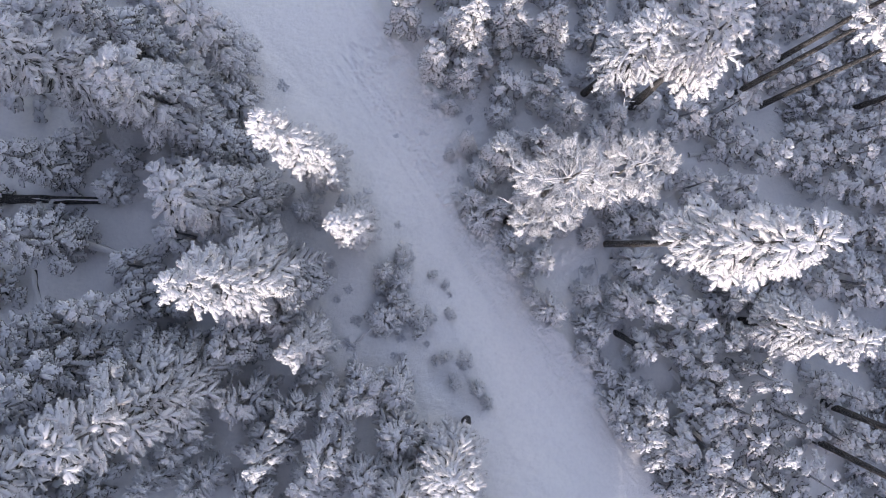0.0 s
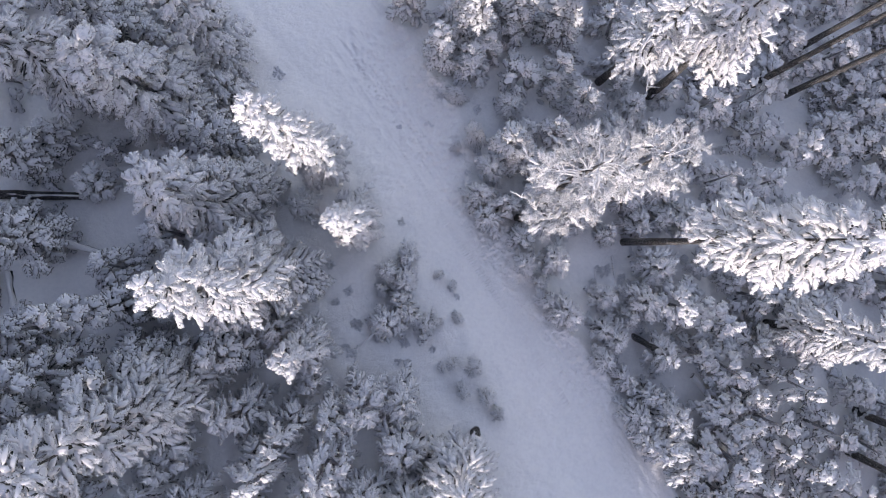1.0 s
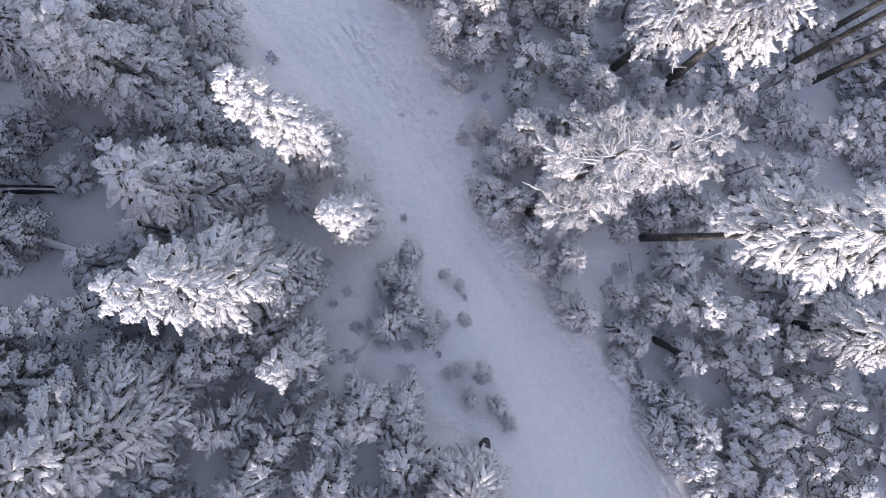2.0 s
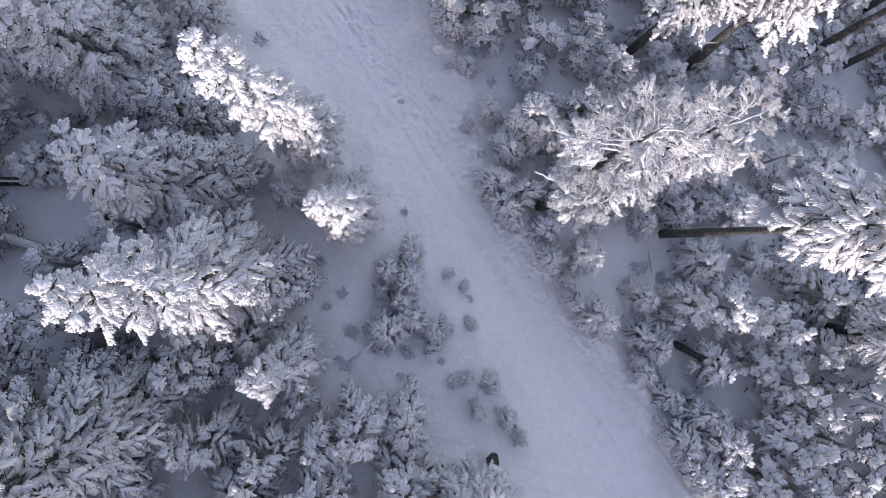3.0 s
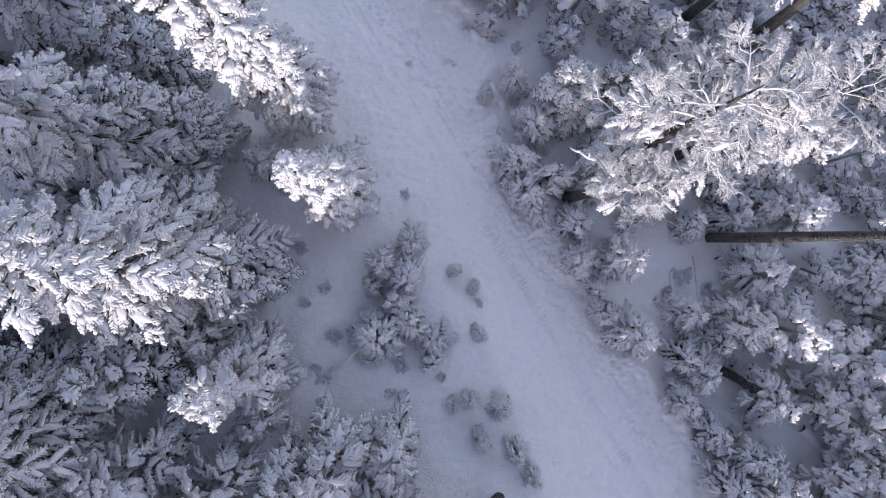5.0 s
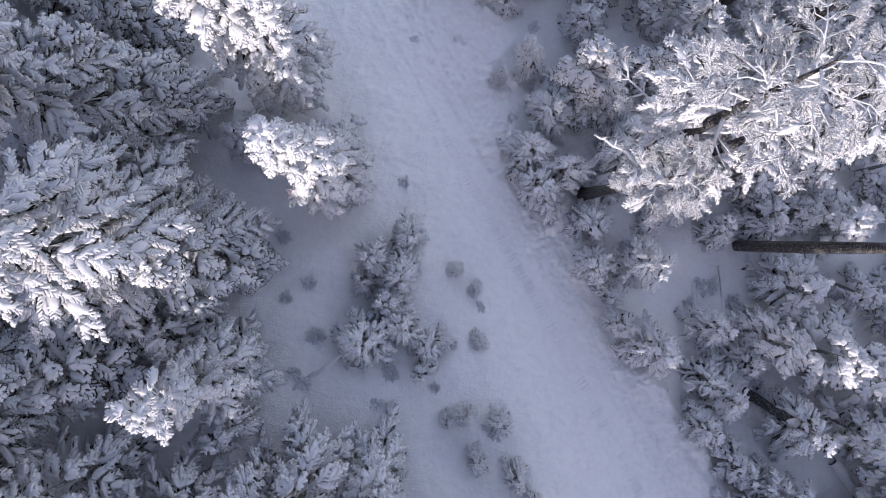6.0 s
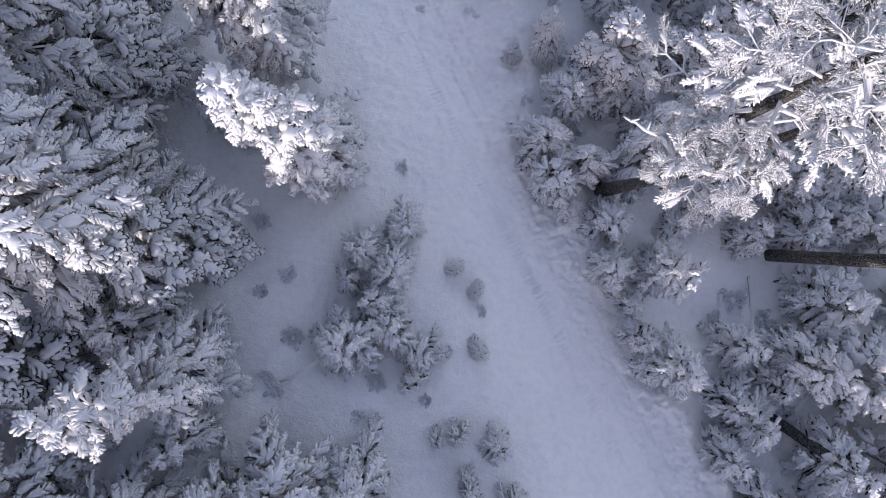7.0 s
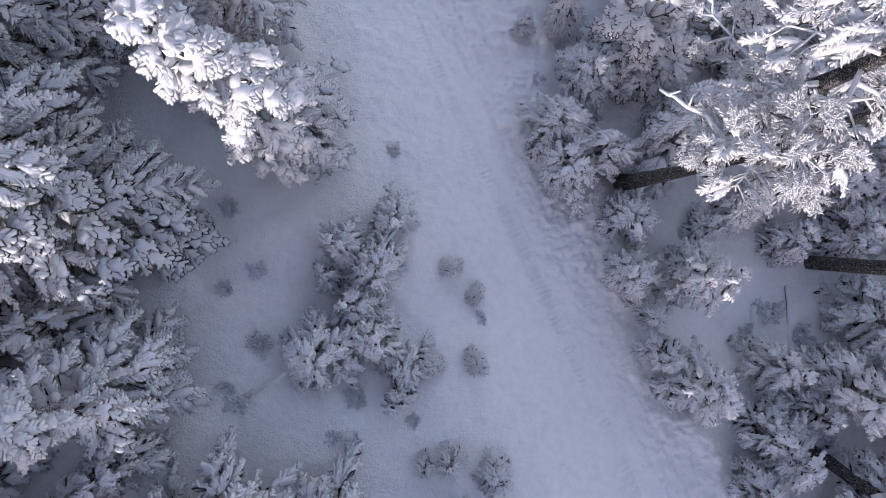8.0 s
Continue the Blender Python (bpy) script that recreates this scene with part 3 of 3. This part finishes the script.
# ---- the tall trees ----
NEAR = dict(mat=BOUGH, gap=0.053, width=0.027, finger=0.122, step=0.33, spread=0.42, plump=True, lean=(0.0, 0.0))
snowy_spruce(-5.28, 3.37, 10.8, 1.5, padr=0.12, power=0.62, label="tall slender spruce with sunlit snow on its top beside the trail", level=0.42, **NEAR)
snowy_spruce(-3.64, 0.77, 6.9, 1.18, padr=0.14, power=0.72, label="dense spruce covered with round cushions of snow", level=0.34, **NEAR)
snowy_spruce(-7.0, -1.4, 10.2, 2.65, padr=0.05, label="broad spruce with long sunlit snowy boughs", level=0.5, per=6, power=0.72, **NEAR)
snowy_spruce(-5.1, -3.95, 5.25, 1.25, padr=0.08, power=0.7, label="spruce with a sunlit snowy tip at the forest's edge", level=0.38, **NEAR)
snowy_spruce(-8.9, 1.4, 7.7, 2.3, padr=0.05, per=6, level=0.5, power=0.5, label="broad dense spruce laden with snow", **NEAR)
snowy_spruce(-11.4, 5.3, 8.0, 2.4, padr=0.08, mat=BOUGH, lean=(0.0, 0.0), gap=0.09, width=0.04, per=6, power=0.55, level=0.5)
OPEN = dict(bark=FROSTED_BARK, sprays=3, fans=True, spray=0.34, finger=0.095, width=0.0092, gap=0.032)
open_pine = snowy_pine(4.39, 2.8, 10.4, 1.35, base=0.46, n_limb=22, trunk_r=0.22, label="open-crowned pine with white rimed limbs and a dark trunk", **OPEN)
thin_pine = snowy_pine(3.1, 1.58, 7.0, 0.38, base=0.72, n_limb=8, trunk_r=0.17, lean=(0.065, -0.025), label="thin-crowned pine with a frost-speckled trunk beside the trail", **OPEN)
snowy_pine(6.9, 3.5, 9.6, 1.05, base=0.55, n_limb=13, trunk_r=0.14, label="slender pine with an open crown white with rime", **OPEN)
tall_pine = plumed_pine(8.15, 0.8, 16.2, 1.5, 0.61, trunk_r=0.17, lean=(0.03, -0.005), label="tall pine with a long bare trunk and a sunlit snowy crown")
plumed_pine(9.7, 8.3, 12.2, 2.0, 0.58, trunk_r=0.24, gap=0.075, width=0.028, label="tall pine with a wide sunlit crown of rime")
shaded_pine = plumed_pine(7.1, 8.8, 10.8, 1.8, 0.52, trunk_r=0.2, gap=0.075, width=0.028)
FARPINE = dict(bark=FROSTED_BARK, n_limb=16, trunk_r=0.16, sprays=2, spray=0.5, finger=0.18, width=0.04, gap=0.11, plump=True)
for px, py, ph, pr in ((17.6, 9.3, 16.5, 1.6), (15.7, 9.65, 16.0, 1.5), (18.5, 12.0, 16.0, 1.6), (23.5, 9.7, 15.0, 1.6), (19.3, -6.4, 13.5, 1.5), (18.2, -7.9, 13.0, 1.5)):
    snowy_pine(px, py, ph, pr * 0.85, base=0.66, label="tall pine with a long dark bare trunk", **FARPINE)
plumed_pine(15.2, -2.6, 9.0, 1.7, 0.28, trunk_r=0.18, gap=0.08, width=0.03, label="pine with a sunlit snow-laden crown")
BUSHY = dict(width=0.014, gap=0.045, finger=0.12, level=0.36, trunk_r=0.07, label="bushy pine with fine blue-grey rime at the trail's edge")
plumed_pine(0.9, -8.0, 6.5, 1.6, 0.1, **BUSHY)
plumed_pine(-0.9, -9.2, 4.6, 1.3, 0.1, **BUSHY)

# conifers on the uphill side of the trail
snowy_spruce(-9.75, 8.05, 8.2, 1.5, power=0.6, mat=BOUGH, lean=(0.0, 0.0))
snowy_spruce(-13.85, 8.20, 8.0, 1.81)
snowy_spruce(-9.26, 3.92, 4.6, 1.47)
snowy_spruce(-8.04, 2.16, 5.0, 1.39)
snowy_spruce(-15.91, 2.41, 5.0, 1.53)
snowy_spruce(-14.96, -0.41, 6.0, 1.77)
snowy_spruce(-11.58, -2.70, 6.0, 0.93)
snowy_spruce(-14.73, -3.72, 4.0, 1.14)
snowy_spruce(-13.14, -4.93, 5.5, 1.60)
snowy_spruce(-10.63, -4.69, 5.5, 1.65)
snowy_spruce(-7.66, -4.12, 4.0, 1.32)
snowy_spruce(-5.67, -1.62, 5.0, 1.36)
snowy_spruce(-9.37, -4.78, 4.0, 1.07)

FINE = dict(gap=0.06, width=0.02, level=0.5, mat=SHADED_RIME, label="tall pine with a rounded crown of fine rimed needles")
plumed_pine(-14.38, 5.65, 8.8, 2.2, 0.12, **FINE)
plumed_pine(-9.2, -5.5, 9.6, 2.0, 0.12, **FINE)
plumed_pine(-12.4, -7.4, 8.0, 1.5, 0.15, **FINE)

young_spruce(-7.13, -6.36, 3.5, 1.12)
young_spruce(-5.31, -6.49, 4.0, 0.86)
young_spruce(-6.23, -7.85, 4.0, 1.15)
young_spruce(-3.91, -7.86, 4.0, 1.24)
young_spruce(-2.81, -5.72, 3.4, 1.24)
young_spruce(-3.76, -6.29, 3.0, 0.94)
young_spruce(-1.48, -6.00, 2.6, 0.97)
young_spruce(-1.23, -7.68, 2.6, 1.13)
young_spruce(-4.16, -9.22, 3.0, 1.07)
young_spruce(-2.51, -9.30, 2.5, 0.99)
young_spruce(-6.54, -9.42, 3.0, 1.05)
young_spruce(-9.15, -7.80, 3.0, 1.00)
young_spruce(-9.99, -8.91, 3.0, 0.86)
young_spruce(-13.68, 1.70, 2.2, 0.81)
young_spruce(-12.02, -9.24, 3.0, 1.00)
young_spruce(-8.34, -9.12, 3.0, 0.93)
young_spruce(-8.47, -4.81, 3.0, 0.88)
young_spruce(-14.68, -6.36, 4.0, 0.99)

young_spruce(-6.06, 1.41, 1.5, 0.79)
young_spruce(-4.09, 1.56, 1.6, 0.96)

# trees on the downhill side
snowy_spruce(-2.52, 11.31, 5.0, 1.13)
snowy_spruce(0.75, 10.58, 6.0, 1.56)
snowy_spruce(2.76, 11.50, 5.5, 1.38)
snowy_spruce(-0.81, 8.82, 4.5, 1.01)
snowy_spruce(4.82, 11.12, 5.0, 1.46)

young_spruce(2.82, 8.32, 3.0, 1.33)
young_spruce(4.68, 8.71, 3.0, 1.13)
young_spruce(2.49, 6.91, 2.0, 0.83)
young_spruce(-0.03, 7.18, 1.2, 0.55)
young_spruce(7.60, 5.86, 3.0, 1.12)
young_spruce(8.45, 7.06, 2.5, 0.92)
young_spruce(9.44, 3.42, 3.0, 1.32)
young_spruce(10.76, 1.84, 2.6, 1.16)
young_spruce(8.66, 1.71, 2.0, 0.88)
young_spruce(12.53, 3.97, 2.8, 1.02)
young_spruce(14.61, 6.57, 3.0, 1.18)
young_spruce(16.43, 6.34, 3.4, 1.47)
young_spruce(19.20, 5.92, 3.0, 1.26)
young_spruce(13.35, 7.36, 1.8, 0.78)
young_spruce(19.66, 9.19, 2.0, 1.07)
young_spruce(22.47, 6.71, 3.0, 1.42)
young_spruce(22.94, 4.82, 3.2, 1.52)
young_spruce(20.15, 4.46, 2.6, 1.08)
young_spruce(11.00, 4.71, 3.0, 1.13)
young_spruce(6.00, 7.19, 3.0, 1.12)

young_spruce(4.66, -0.30, 3.2, 0.87)
young_spruce(6.95, -1.75, 1.9, 0.78)
young_spruce(8.12, -6.47, 2.0, 0.80)
young_spruce(8.68, -7.16, 2.0, 0.80)
young_spruce(9.39, -7.56, 2.4, 0.99)
young_spruce(10.21, -8.52, 2.0, 0.89)
young_spruce(10.68, -9.63, 2.0, 0.78)

young_spruce(9.37, -0.15, 2.5, 1.12)
young_spruce(8.74, -1.99, 2.8, 1.04)
young_spruce(10.23, -1.90, 3.5, 1.30)
young_spruce(11.53, -2.62, 4.0, 1.29)
young_spruce(12.23, -4.28, 3.8, 1.15)
young_spruce(9.52, -4.01, 2.6, 0.92)
young_spruce(10.92, -3.73, 2.6, 0.78)
young_spruce(13.86, -1.24, 3.0, 1.35)
young_spruce(15.44, -1.17, 3.0, 1.09)
young_spruce(13.92, -3.10, 3.2, 1.06)
young_spruce(15.03, -4.74, 4.0, 1.18)
young_spruce(13.18, -5.53, 3.2, 1.02)
young_spruce(9.60, -6.34, 3.0, 0.99)
young_spruce(11.65, -6.26, 3.5, 1.12)
young_spruce(13.85, -6.48, 3.5, 1.14)
young_spruce(8.73, -5.76, 2.0, 0.76)
young_spruce(12.14, -7.89, 3.2, 1.48)
young_spruce(15.38, -7.86, 3.5, 1.46)
young_spruce(16.77, -8.92, 4.0, 1.14)
young_spruce(10.94, -7.76, 2.6, 0.99)
young_spruce(13.35, -9.46, 3.2, 1.22)
young_spruce(11.63, -9.32, 2.6, 0.98)
young_spruce(15.57, -9.88, 3.0, 1.24)
young_spruce(16.55, -6.76, 3.0, 1.17)
young_spruce(18.82, -7.43, 3.0, 1.05)
young_spruce(20.34, -7.85, 3.4, 1.31)
young_spruce(18.20, -3.19, 3.0, 1.09)
young_spruce(16.79, -3.67, 2.6, 0.97)
young_spruce(21.14, -0.35, 3.2, 1.43)
young_spruce(19.02, -0.24, 3.0, 1.13)
young_spruce(22.41, 2.48, 3.0, 1.25)
young_spruce(19.73, -5.73, 2.8, 1.08)
young_spruce(21.18, -3.37, 3.0, 1.17)
young_spruce(17.57, 0.86, 2.8, 1.19)
young_spruce(13.18, 0.06, 2.6, 1.10)
young_spruce(11.53, 0.10, 2.0, 0.82)

# young growth along both edges of the trail
snowy_spruce(2.49, 4.54, 4.2, 1.39)
snowy_spruce(4.65, 5.59, 3.4, 0.82)

young_spruce(1.01, 5.27, 2.6, 0.57)
young_spruce(3.53, -0.43, 1.8, 0.76)
young_spruce(4.08, -1.14, 1.2, 0.45)
young_spruce(4.33, -1.87, 1.5, 0.54)
young_spruce(5.09, -2.44, 2.0, 0.92)
young_spruce(6.91, -2.93, 1.6, 0.68)
young_spruce(7.43, -3.42, 1.9, 0.80)
young_spruce(6.98, -4.31, 1.8, 0.74)
young_spruce(7.72, -5.02, 1.8, 0.73)
young_spruce(8.21, -2.43, 1.5, 0.61)
young_spruce(1.26, 2.42, 1.9, 0.76)
young_spruce(2.33, 2.10, 1.7, 0.81)
young_spruce(1.83, 1.44, 1.6, 0.86)
young_spruce(0.96, 1.87, 0.9, 0.46)
young_spruce(3.30, 0.71, 1.6, 0.87)
young_spruce(5.91, 1.46, 1.6, 0.65)
young_spruce(6.55, 2.24, 1.8, 0.66)
young_spruce(7.13, 0.99, 1.4, 0.66)
young_spruce(5.06, 0.92, 1.1, 0.54)
young_spruce(8.54, 1.46, 1.6, 0.75)
young_spruce(9.82, 2.01, 1.8, 0.80)
young_spruce(11.30, 1.89, 2.0, 0.86)
young_spruce(0.04, 6.95, 0.9, 0.49)
young_spruce(0.09, 4.65, 0.7, 0.37)

young_spruce(-2.39, -1.06, 1.9, 0.62)
young_spruce(-1.75, -1.35, 1.9, 0.71)
young_spruce(-2.59, -1.77, 1.1, 0.41)
young_spruce(-1.77, -2.25, 1.6, 0.58)
young_spruce(-2.24, -3.07, 2.1, 0.77)
young_spruce(-1.42, -2.83, 1.7, 0.64)
young_spruce(-0.67, -3.06, 1.2, 0.50)
young_spruce(-0.69, -3.62, 1.0, 0.40)
young_spruce(-2.52, -3.68, 0.8, 0.33)
young_spruce(-1.69, -0.30, 1.5, 0.64)
young_spruce(0.55, -2.82, 0.8, 0.36)
young_spruce(-0.24, -3.05, 0.7, 0.32)
young_spruce(0.44, -4.67, 1.06, 0.32)
young_spruce(1.36, -4.85, 1.2, 0.44)
young_spruce(0.95, -5.75, 1.06, 0.36)
young_spruce(1.92, -5.95, 1.2, 0.42)
young_spruce(2.35, -6.55, 1.06, 0.34)
young_spruce(-0.32, -1.08, 0.9, 0.3)
young_spruce(0.30, -1.56, 0.6, 0.3)
young_spruce(0.03, -4.83, 0.6, 0.28)

# low shrubs poking through the snow
shrub(-1.52, -3.91, 0.25)
shrub(-1.76, -4.67, 0.19)
shrub(-3.48, -3.26, 0.28)
shrub(-3.58, -4.36, 0.25)
shrub(-3.82, -4.15, 0.19)
shrub(-4.81, -0.92, 0.23)
shrub(-5.51, 0.78, 0.27)
shrub(-2.05, 1.04, 0.19)
shrub(1.08, 4.50, 0.24)
shrub(0.68, 3.50, 0.17)
shrub(7.16, -0.57, 0.37)
shrub(7.99, -0.93, 0.30)
shrub(8.39, -1.26, 0.37)
shrub(0.51, -2.02, 0.18)
shrub(-3.96, -1.96, 0.23)
shrub(-4.40, -2.44, 0.20)
shrub(6.64, -1.16, 0.23)
shrub(3.49, 2.40, 0.20)
shrub(-4.37, -5.45, 0.18)
shrub(-0.36, -4.17, 0.17)
shrub(-1.18, 5.62, 0.22)
shrub(-2.52, 5.39, 0.16)
shrub(8.77, -3.07, 0.38)
shrub(-7.96, 7.39, 0.32)
shrub(19.87, 1.59, 0.42)
shrub(-0.72, 7.07, 0.22)
shrub(1.00, 6.66, 0.25)
# ---- dense young growth between the tall trees ----
fill = random.Random(21)
CLEAR = ((7.2, -1.5, 1.9), (10.3, -5.3, 1.3), (12.4, -7.2, 1.0), (16.8, -4.6, 1.6), (13.5, 6.4, 1.5), (18.0, 4.0, 1.6), (17.5, 8.0, 1.5), (-4.2, -1.6, 2.6), (-3.4, -4.0, 1.8), (-1.0, -4.6, 2.6), (-14.5, -2.2, 2.2), (-6.8, 0.8, 1.2), (-7.0, -5.3, 1.1), (-6.3, 5.6, 1.5), (5.6, 0.9, 0.9), (4.6, 4.0, 0.8))
made_n = 0
for _ in range(5000):
    x, y = fill.uniform(-20, 27), fill.uniform(-11, 17)
    a, b = 0.6 * x - 0.8 * y, 0.8 * x + 0.6 * y
    left, right = trail_edges(a)
    if left - 2.6 < b < right + 0.9 or any((x - u) ** 2 + (y - v) ** 2 < w * w for u, v, w in CLEAR):
        continue
    h = fill.uniform(1.5, 3.3)
    r = 0.38 * h + 0.12
    if any((x - u) ** 2 + (y - v) ** 2 < (0.62 * (r + w)) ** 2 for u, v, w in STANDING):
        continue
    if x < 0 and fill.random() < 0.5:
        continue
    young_spruce(x, y, round(h, 2), round(r, 2))
    made_n += 1
    if made_n >= 200:
        break


# ---- unseen forest, added beyond the view to shade the slope ----
FAR = [spruce("forest_spruce", 9.5, 2.2, 700 + k, level=2.0, per=5, finger=0.75, width=0.27, gap=0.95, base=0.05, step=1.6, cap=0.0) for k in range(3)]
spot = random.Random(11)
placed = [(-22.0, -2.0), (-23.0, -6.0), (-21.5, -10.0), (-24.0, 2.0), (-23.0, 5.0), (-26.0, -4.0), (-25.0, -9.0)]
# invented double row of trees just out of view, keeping sun off the trail
row = -23.0
while row < 26.0:
    placed.append((row, -13.2 - 1.6 * spot.random()))
    placed.append((row + 0.9, -15.8 - 1.8 * spot.random()))
    row += spot.uniform(1.4, 2.2)
# more unseen trees where sun flecks would reach the trail
placed += [(5.4, -12.9), (6.4, -14.6), (6.2, -16.3), (7.2, -16.0), (4.6, -14.0), (6.9, -12.9), (7.6, -14.1)]
belt_n = len(placed)
first = list(FAR)
tries = 0
while len(placed) < belt_n + 165 and tries < 6000:
    tries += 1
    x, y = spot.uniform(-52, 48), spot.uniform(-58, 40)
    if -26 < x < 29 and -19 < y < 19:
        continue
    b = 0.8 * x + 0.6 * y
    if -3.0 < b < 5.5:
        continue
    uphill = -0.54 * x - 0.84 * y
    if uphill < 0 and spot.random() < 0.6:
        continue
    if any((x - u) ** 2 + (y - v) ** 2 < 4.0 for u, v in placed):
        continue
    placed.append((x, y))
for n, (x, y) in enumerate(placed):
    b = 0.8 * x + 0.6 * y
    if -2.0 < b < 4.8:
        continue
    t = first.pop() if first else copy_thing(spot.choice(FAR), Matrix.Identity(4))
    # heights of these unseen trees are tuned so sun reaches only chosen treetops
    k = spot.uniform(0.8, 1.15)
    if 7 <= n < belt_n:
        k = spot.uniform(1.25, 1.5) if x < -10.8 else spot.uniform(0.68, 0.78) if x < -8.0 else spot.uniform(0.3, 0.4) if x < -5.8 else 0.52 if x < -3.0 else spot.uniform(0.34, 0.44)
    elif -26 < y < -18 and x > -10.8:
        k *= 0.5
    elif -44 < y < -26 and x > -10.8:
        k *= 0.64
    elif y < -44 and x > -10.8:
        k *= 0.72
    stand(t, x, y, spot.uniform(0, 6.28), k, k * spot.uniform(0.95, 1.15))
    tagged(t, "snow-laden spruce added out of view around the slope", "tree", "forest around the trail")


# ---- dead wood ----
def snow_on(points, r, rng, lift=0.6):
    """A ridge of snow along the top of a log."""
    v, f = tube(np.asarray(points) + UP * r * lift, np.full(len(points), r * 1.05) * rng.uniform(0.75, 1.15, len(points)), 7, rng, 0.1)
    return v, f


def fallen_log(x0, y0, x1, y1, r, seed, label="fallen tree trunk half buried in snow", up0=0.0, up1=0.0, snow=1.0):
    rng = np.random.RandomState(seed)
    n = 9
    xs, ys = np.linspace(x0, x1, n), np.linspace(y0, y1, n)
    zs = ground_z(xs, ys) - r * 0.25 + np.linspace(up0, up1, n)
    pts = np.stack([xs, ys, zs], axis=1)
    pts[1:-1] += rng.normal(0, 0.02, (n - 2, 3))
    root = new("fallen_log")
    mid = pts[n // 2].copy()
    root.location = mid
    part("trunk", mesh_of("log", *tube(pts - mid, np.linspace(r, r * 0.7, n), 9, rng, 0.06), FROSTED_BARK), root)
    part("snow_ridge", mesh_of("snow_ridge", *snow_on(pts - mid, r * snow, rng, 0.6 / snow), SNOW), root, "ridge of snow lying on the log")
    return tagged(root, label, "log", "fallen logs in the snow")


fallen_log(-14.5, -0.6, -11.4, -1.4, 0.13, 1, "fallen tree trunk with bare branch stubs under snow", 0.3, 0.1)
fallen_log(-18.5, 1.0, -14.4, 1.25, 0.2, 2, "dark fallen trunk lying in the shaded snow", 0.5, 0.2, 0.28)
fallen_log(12.9, 5.9, 15.5, 6.4, 0.13, 3)
fallen_log(6.75, -0.5, 7.05, -2.8, 0.07, 4)
fallen_log(7.6, 0.1, 7.85, -2.3, 0.055, 5)
fallen_log(-16.3, -1.8, -15.6, -3.6, 0.12, 6)
fallen_log(11.2, -5.0, 13.2, -6.9, 0.16, 7)
fallen_log(-3.5, -4.25, -2.4, -3.2, 0.05, 8, "thin snow-covered pole leaning into a young spruce", 0.0, 0.9)


def snag(x, y, h, r, lean, seed, label):
    """A broken dead trunk with a cap of snow on its top."""
    rng = np.random.RandomState(seed)
    root = new("dead_trunk")
    zs = np.linspace(-0.2, h, 7)
    line = np.stack([lean[0] * zs, lean[1] * zs, zs], axis=1)
    part("trunk", mesh_of("snag", *tube(line, r * (1.0 - 0.25 * zs / h), 11, rng, 0.08), FROSTED_BARK), root)
    part("snow_cap", mesh_of("snow_cap", *pads(line[-1:] + UP * 0.03, np.array([r * 1.25]), rng, 0.55), SNOW), root, "cap of fresh snow")
    stand(root, x, y, sink=0.0)
    return tagged(root, label, "dead tree")


snag(8.6, -3.45, 1.35, 0.15, (0.45, -0.25), 31, "leaning dark broken trunk capped with snow")
snag(1.53, -7.3, 0.7, 0.21, (0.05, -0.2), 32, "short broken stump standing in the snow")


def bare_branch(tree, points, r, seed, label):
    """A bent dead branch crusted with rime on a tree."""
    rng = np.random.RandomState(seed)
    pts = np.array(points, float) - np.array(tree.matrix_basis.translation)
    t = np.linspace(0, 1, len(pts))
    u = np.linspace(0, 1, 12)
    line = np.stack([np.interp(u, t, pts[:, c]) for c in range(3)], axis=1) + rng.normal(0, r * 0.5, (12, 3))
    stem = part("dead_branch", mesh_of("branch", *tube(line, np.linspace(r, r * 0.4, 12), 7, rng, 0.12), TWIGS), tree, label)
    for k in (4, 7, 10):
        d = rng.normal(0, 1, 3) * 0.2
        part("side_twig", mesh_of("side_twig", *tube(np.array([line[k], line[k] + d * 0.6, line[k] + d]), (r * 0.5, r * 0.35, r * 0.2), 5), TWIGS), stem)


bare_branch(thin_pine, [(3.2, 1.55, 6.4), (3.05, 1.75, 6.6), (2.8, 2.0, 6.4), (2.5, 2.15, 6.3), (2.15, 2.26, 6.2)], 0.05, 41, "bent dead branch white with rime")
bare_branch(open_pine, [(4.75, 2.75, 8.7), (4.7, 2.17, 8.73), (4.6, 2.35, 8.9), (4.53, 2.53, 9.0)], 0.06, 42, "broken limb stub white with rime")
bare_branch(shaded_pine, [(7.1, 8.6, 7.6), (6.43, 7.54, 7.40), (6.33, 7.23, 7.20), (6.68, 6.88, 7.00), (6.85, 6.50, 6.80), (6.85, 6.07, 6.60)], 0.04, 43, "hanging dead branch white with rime")
bare_branch(tall_pine, [(8.45, 0.78, 8.8), (8.68, 2.20, 8.60), (8.89, 1.94, 8.50), (9.02, 1.71, 8.50), (9.18, 1.43, 8.40)], 0.04, 44, "hanging dead branch white with rime")
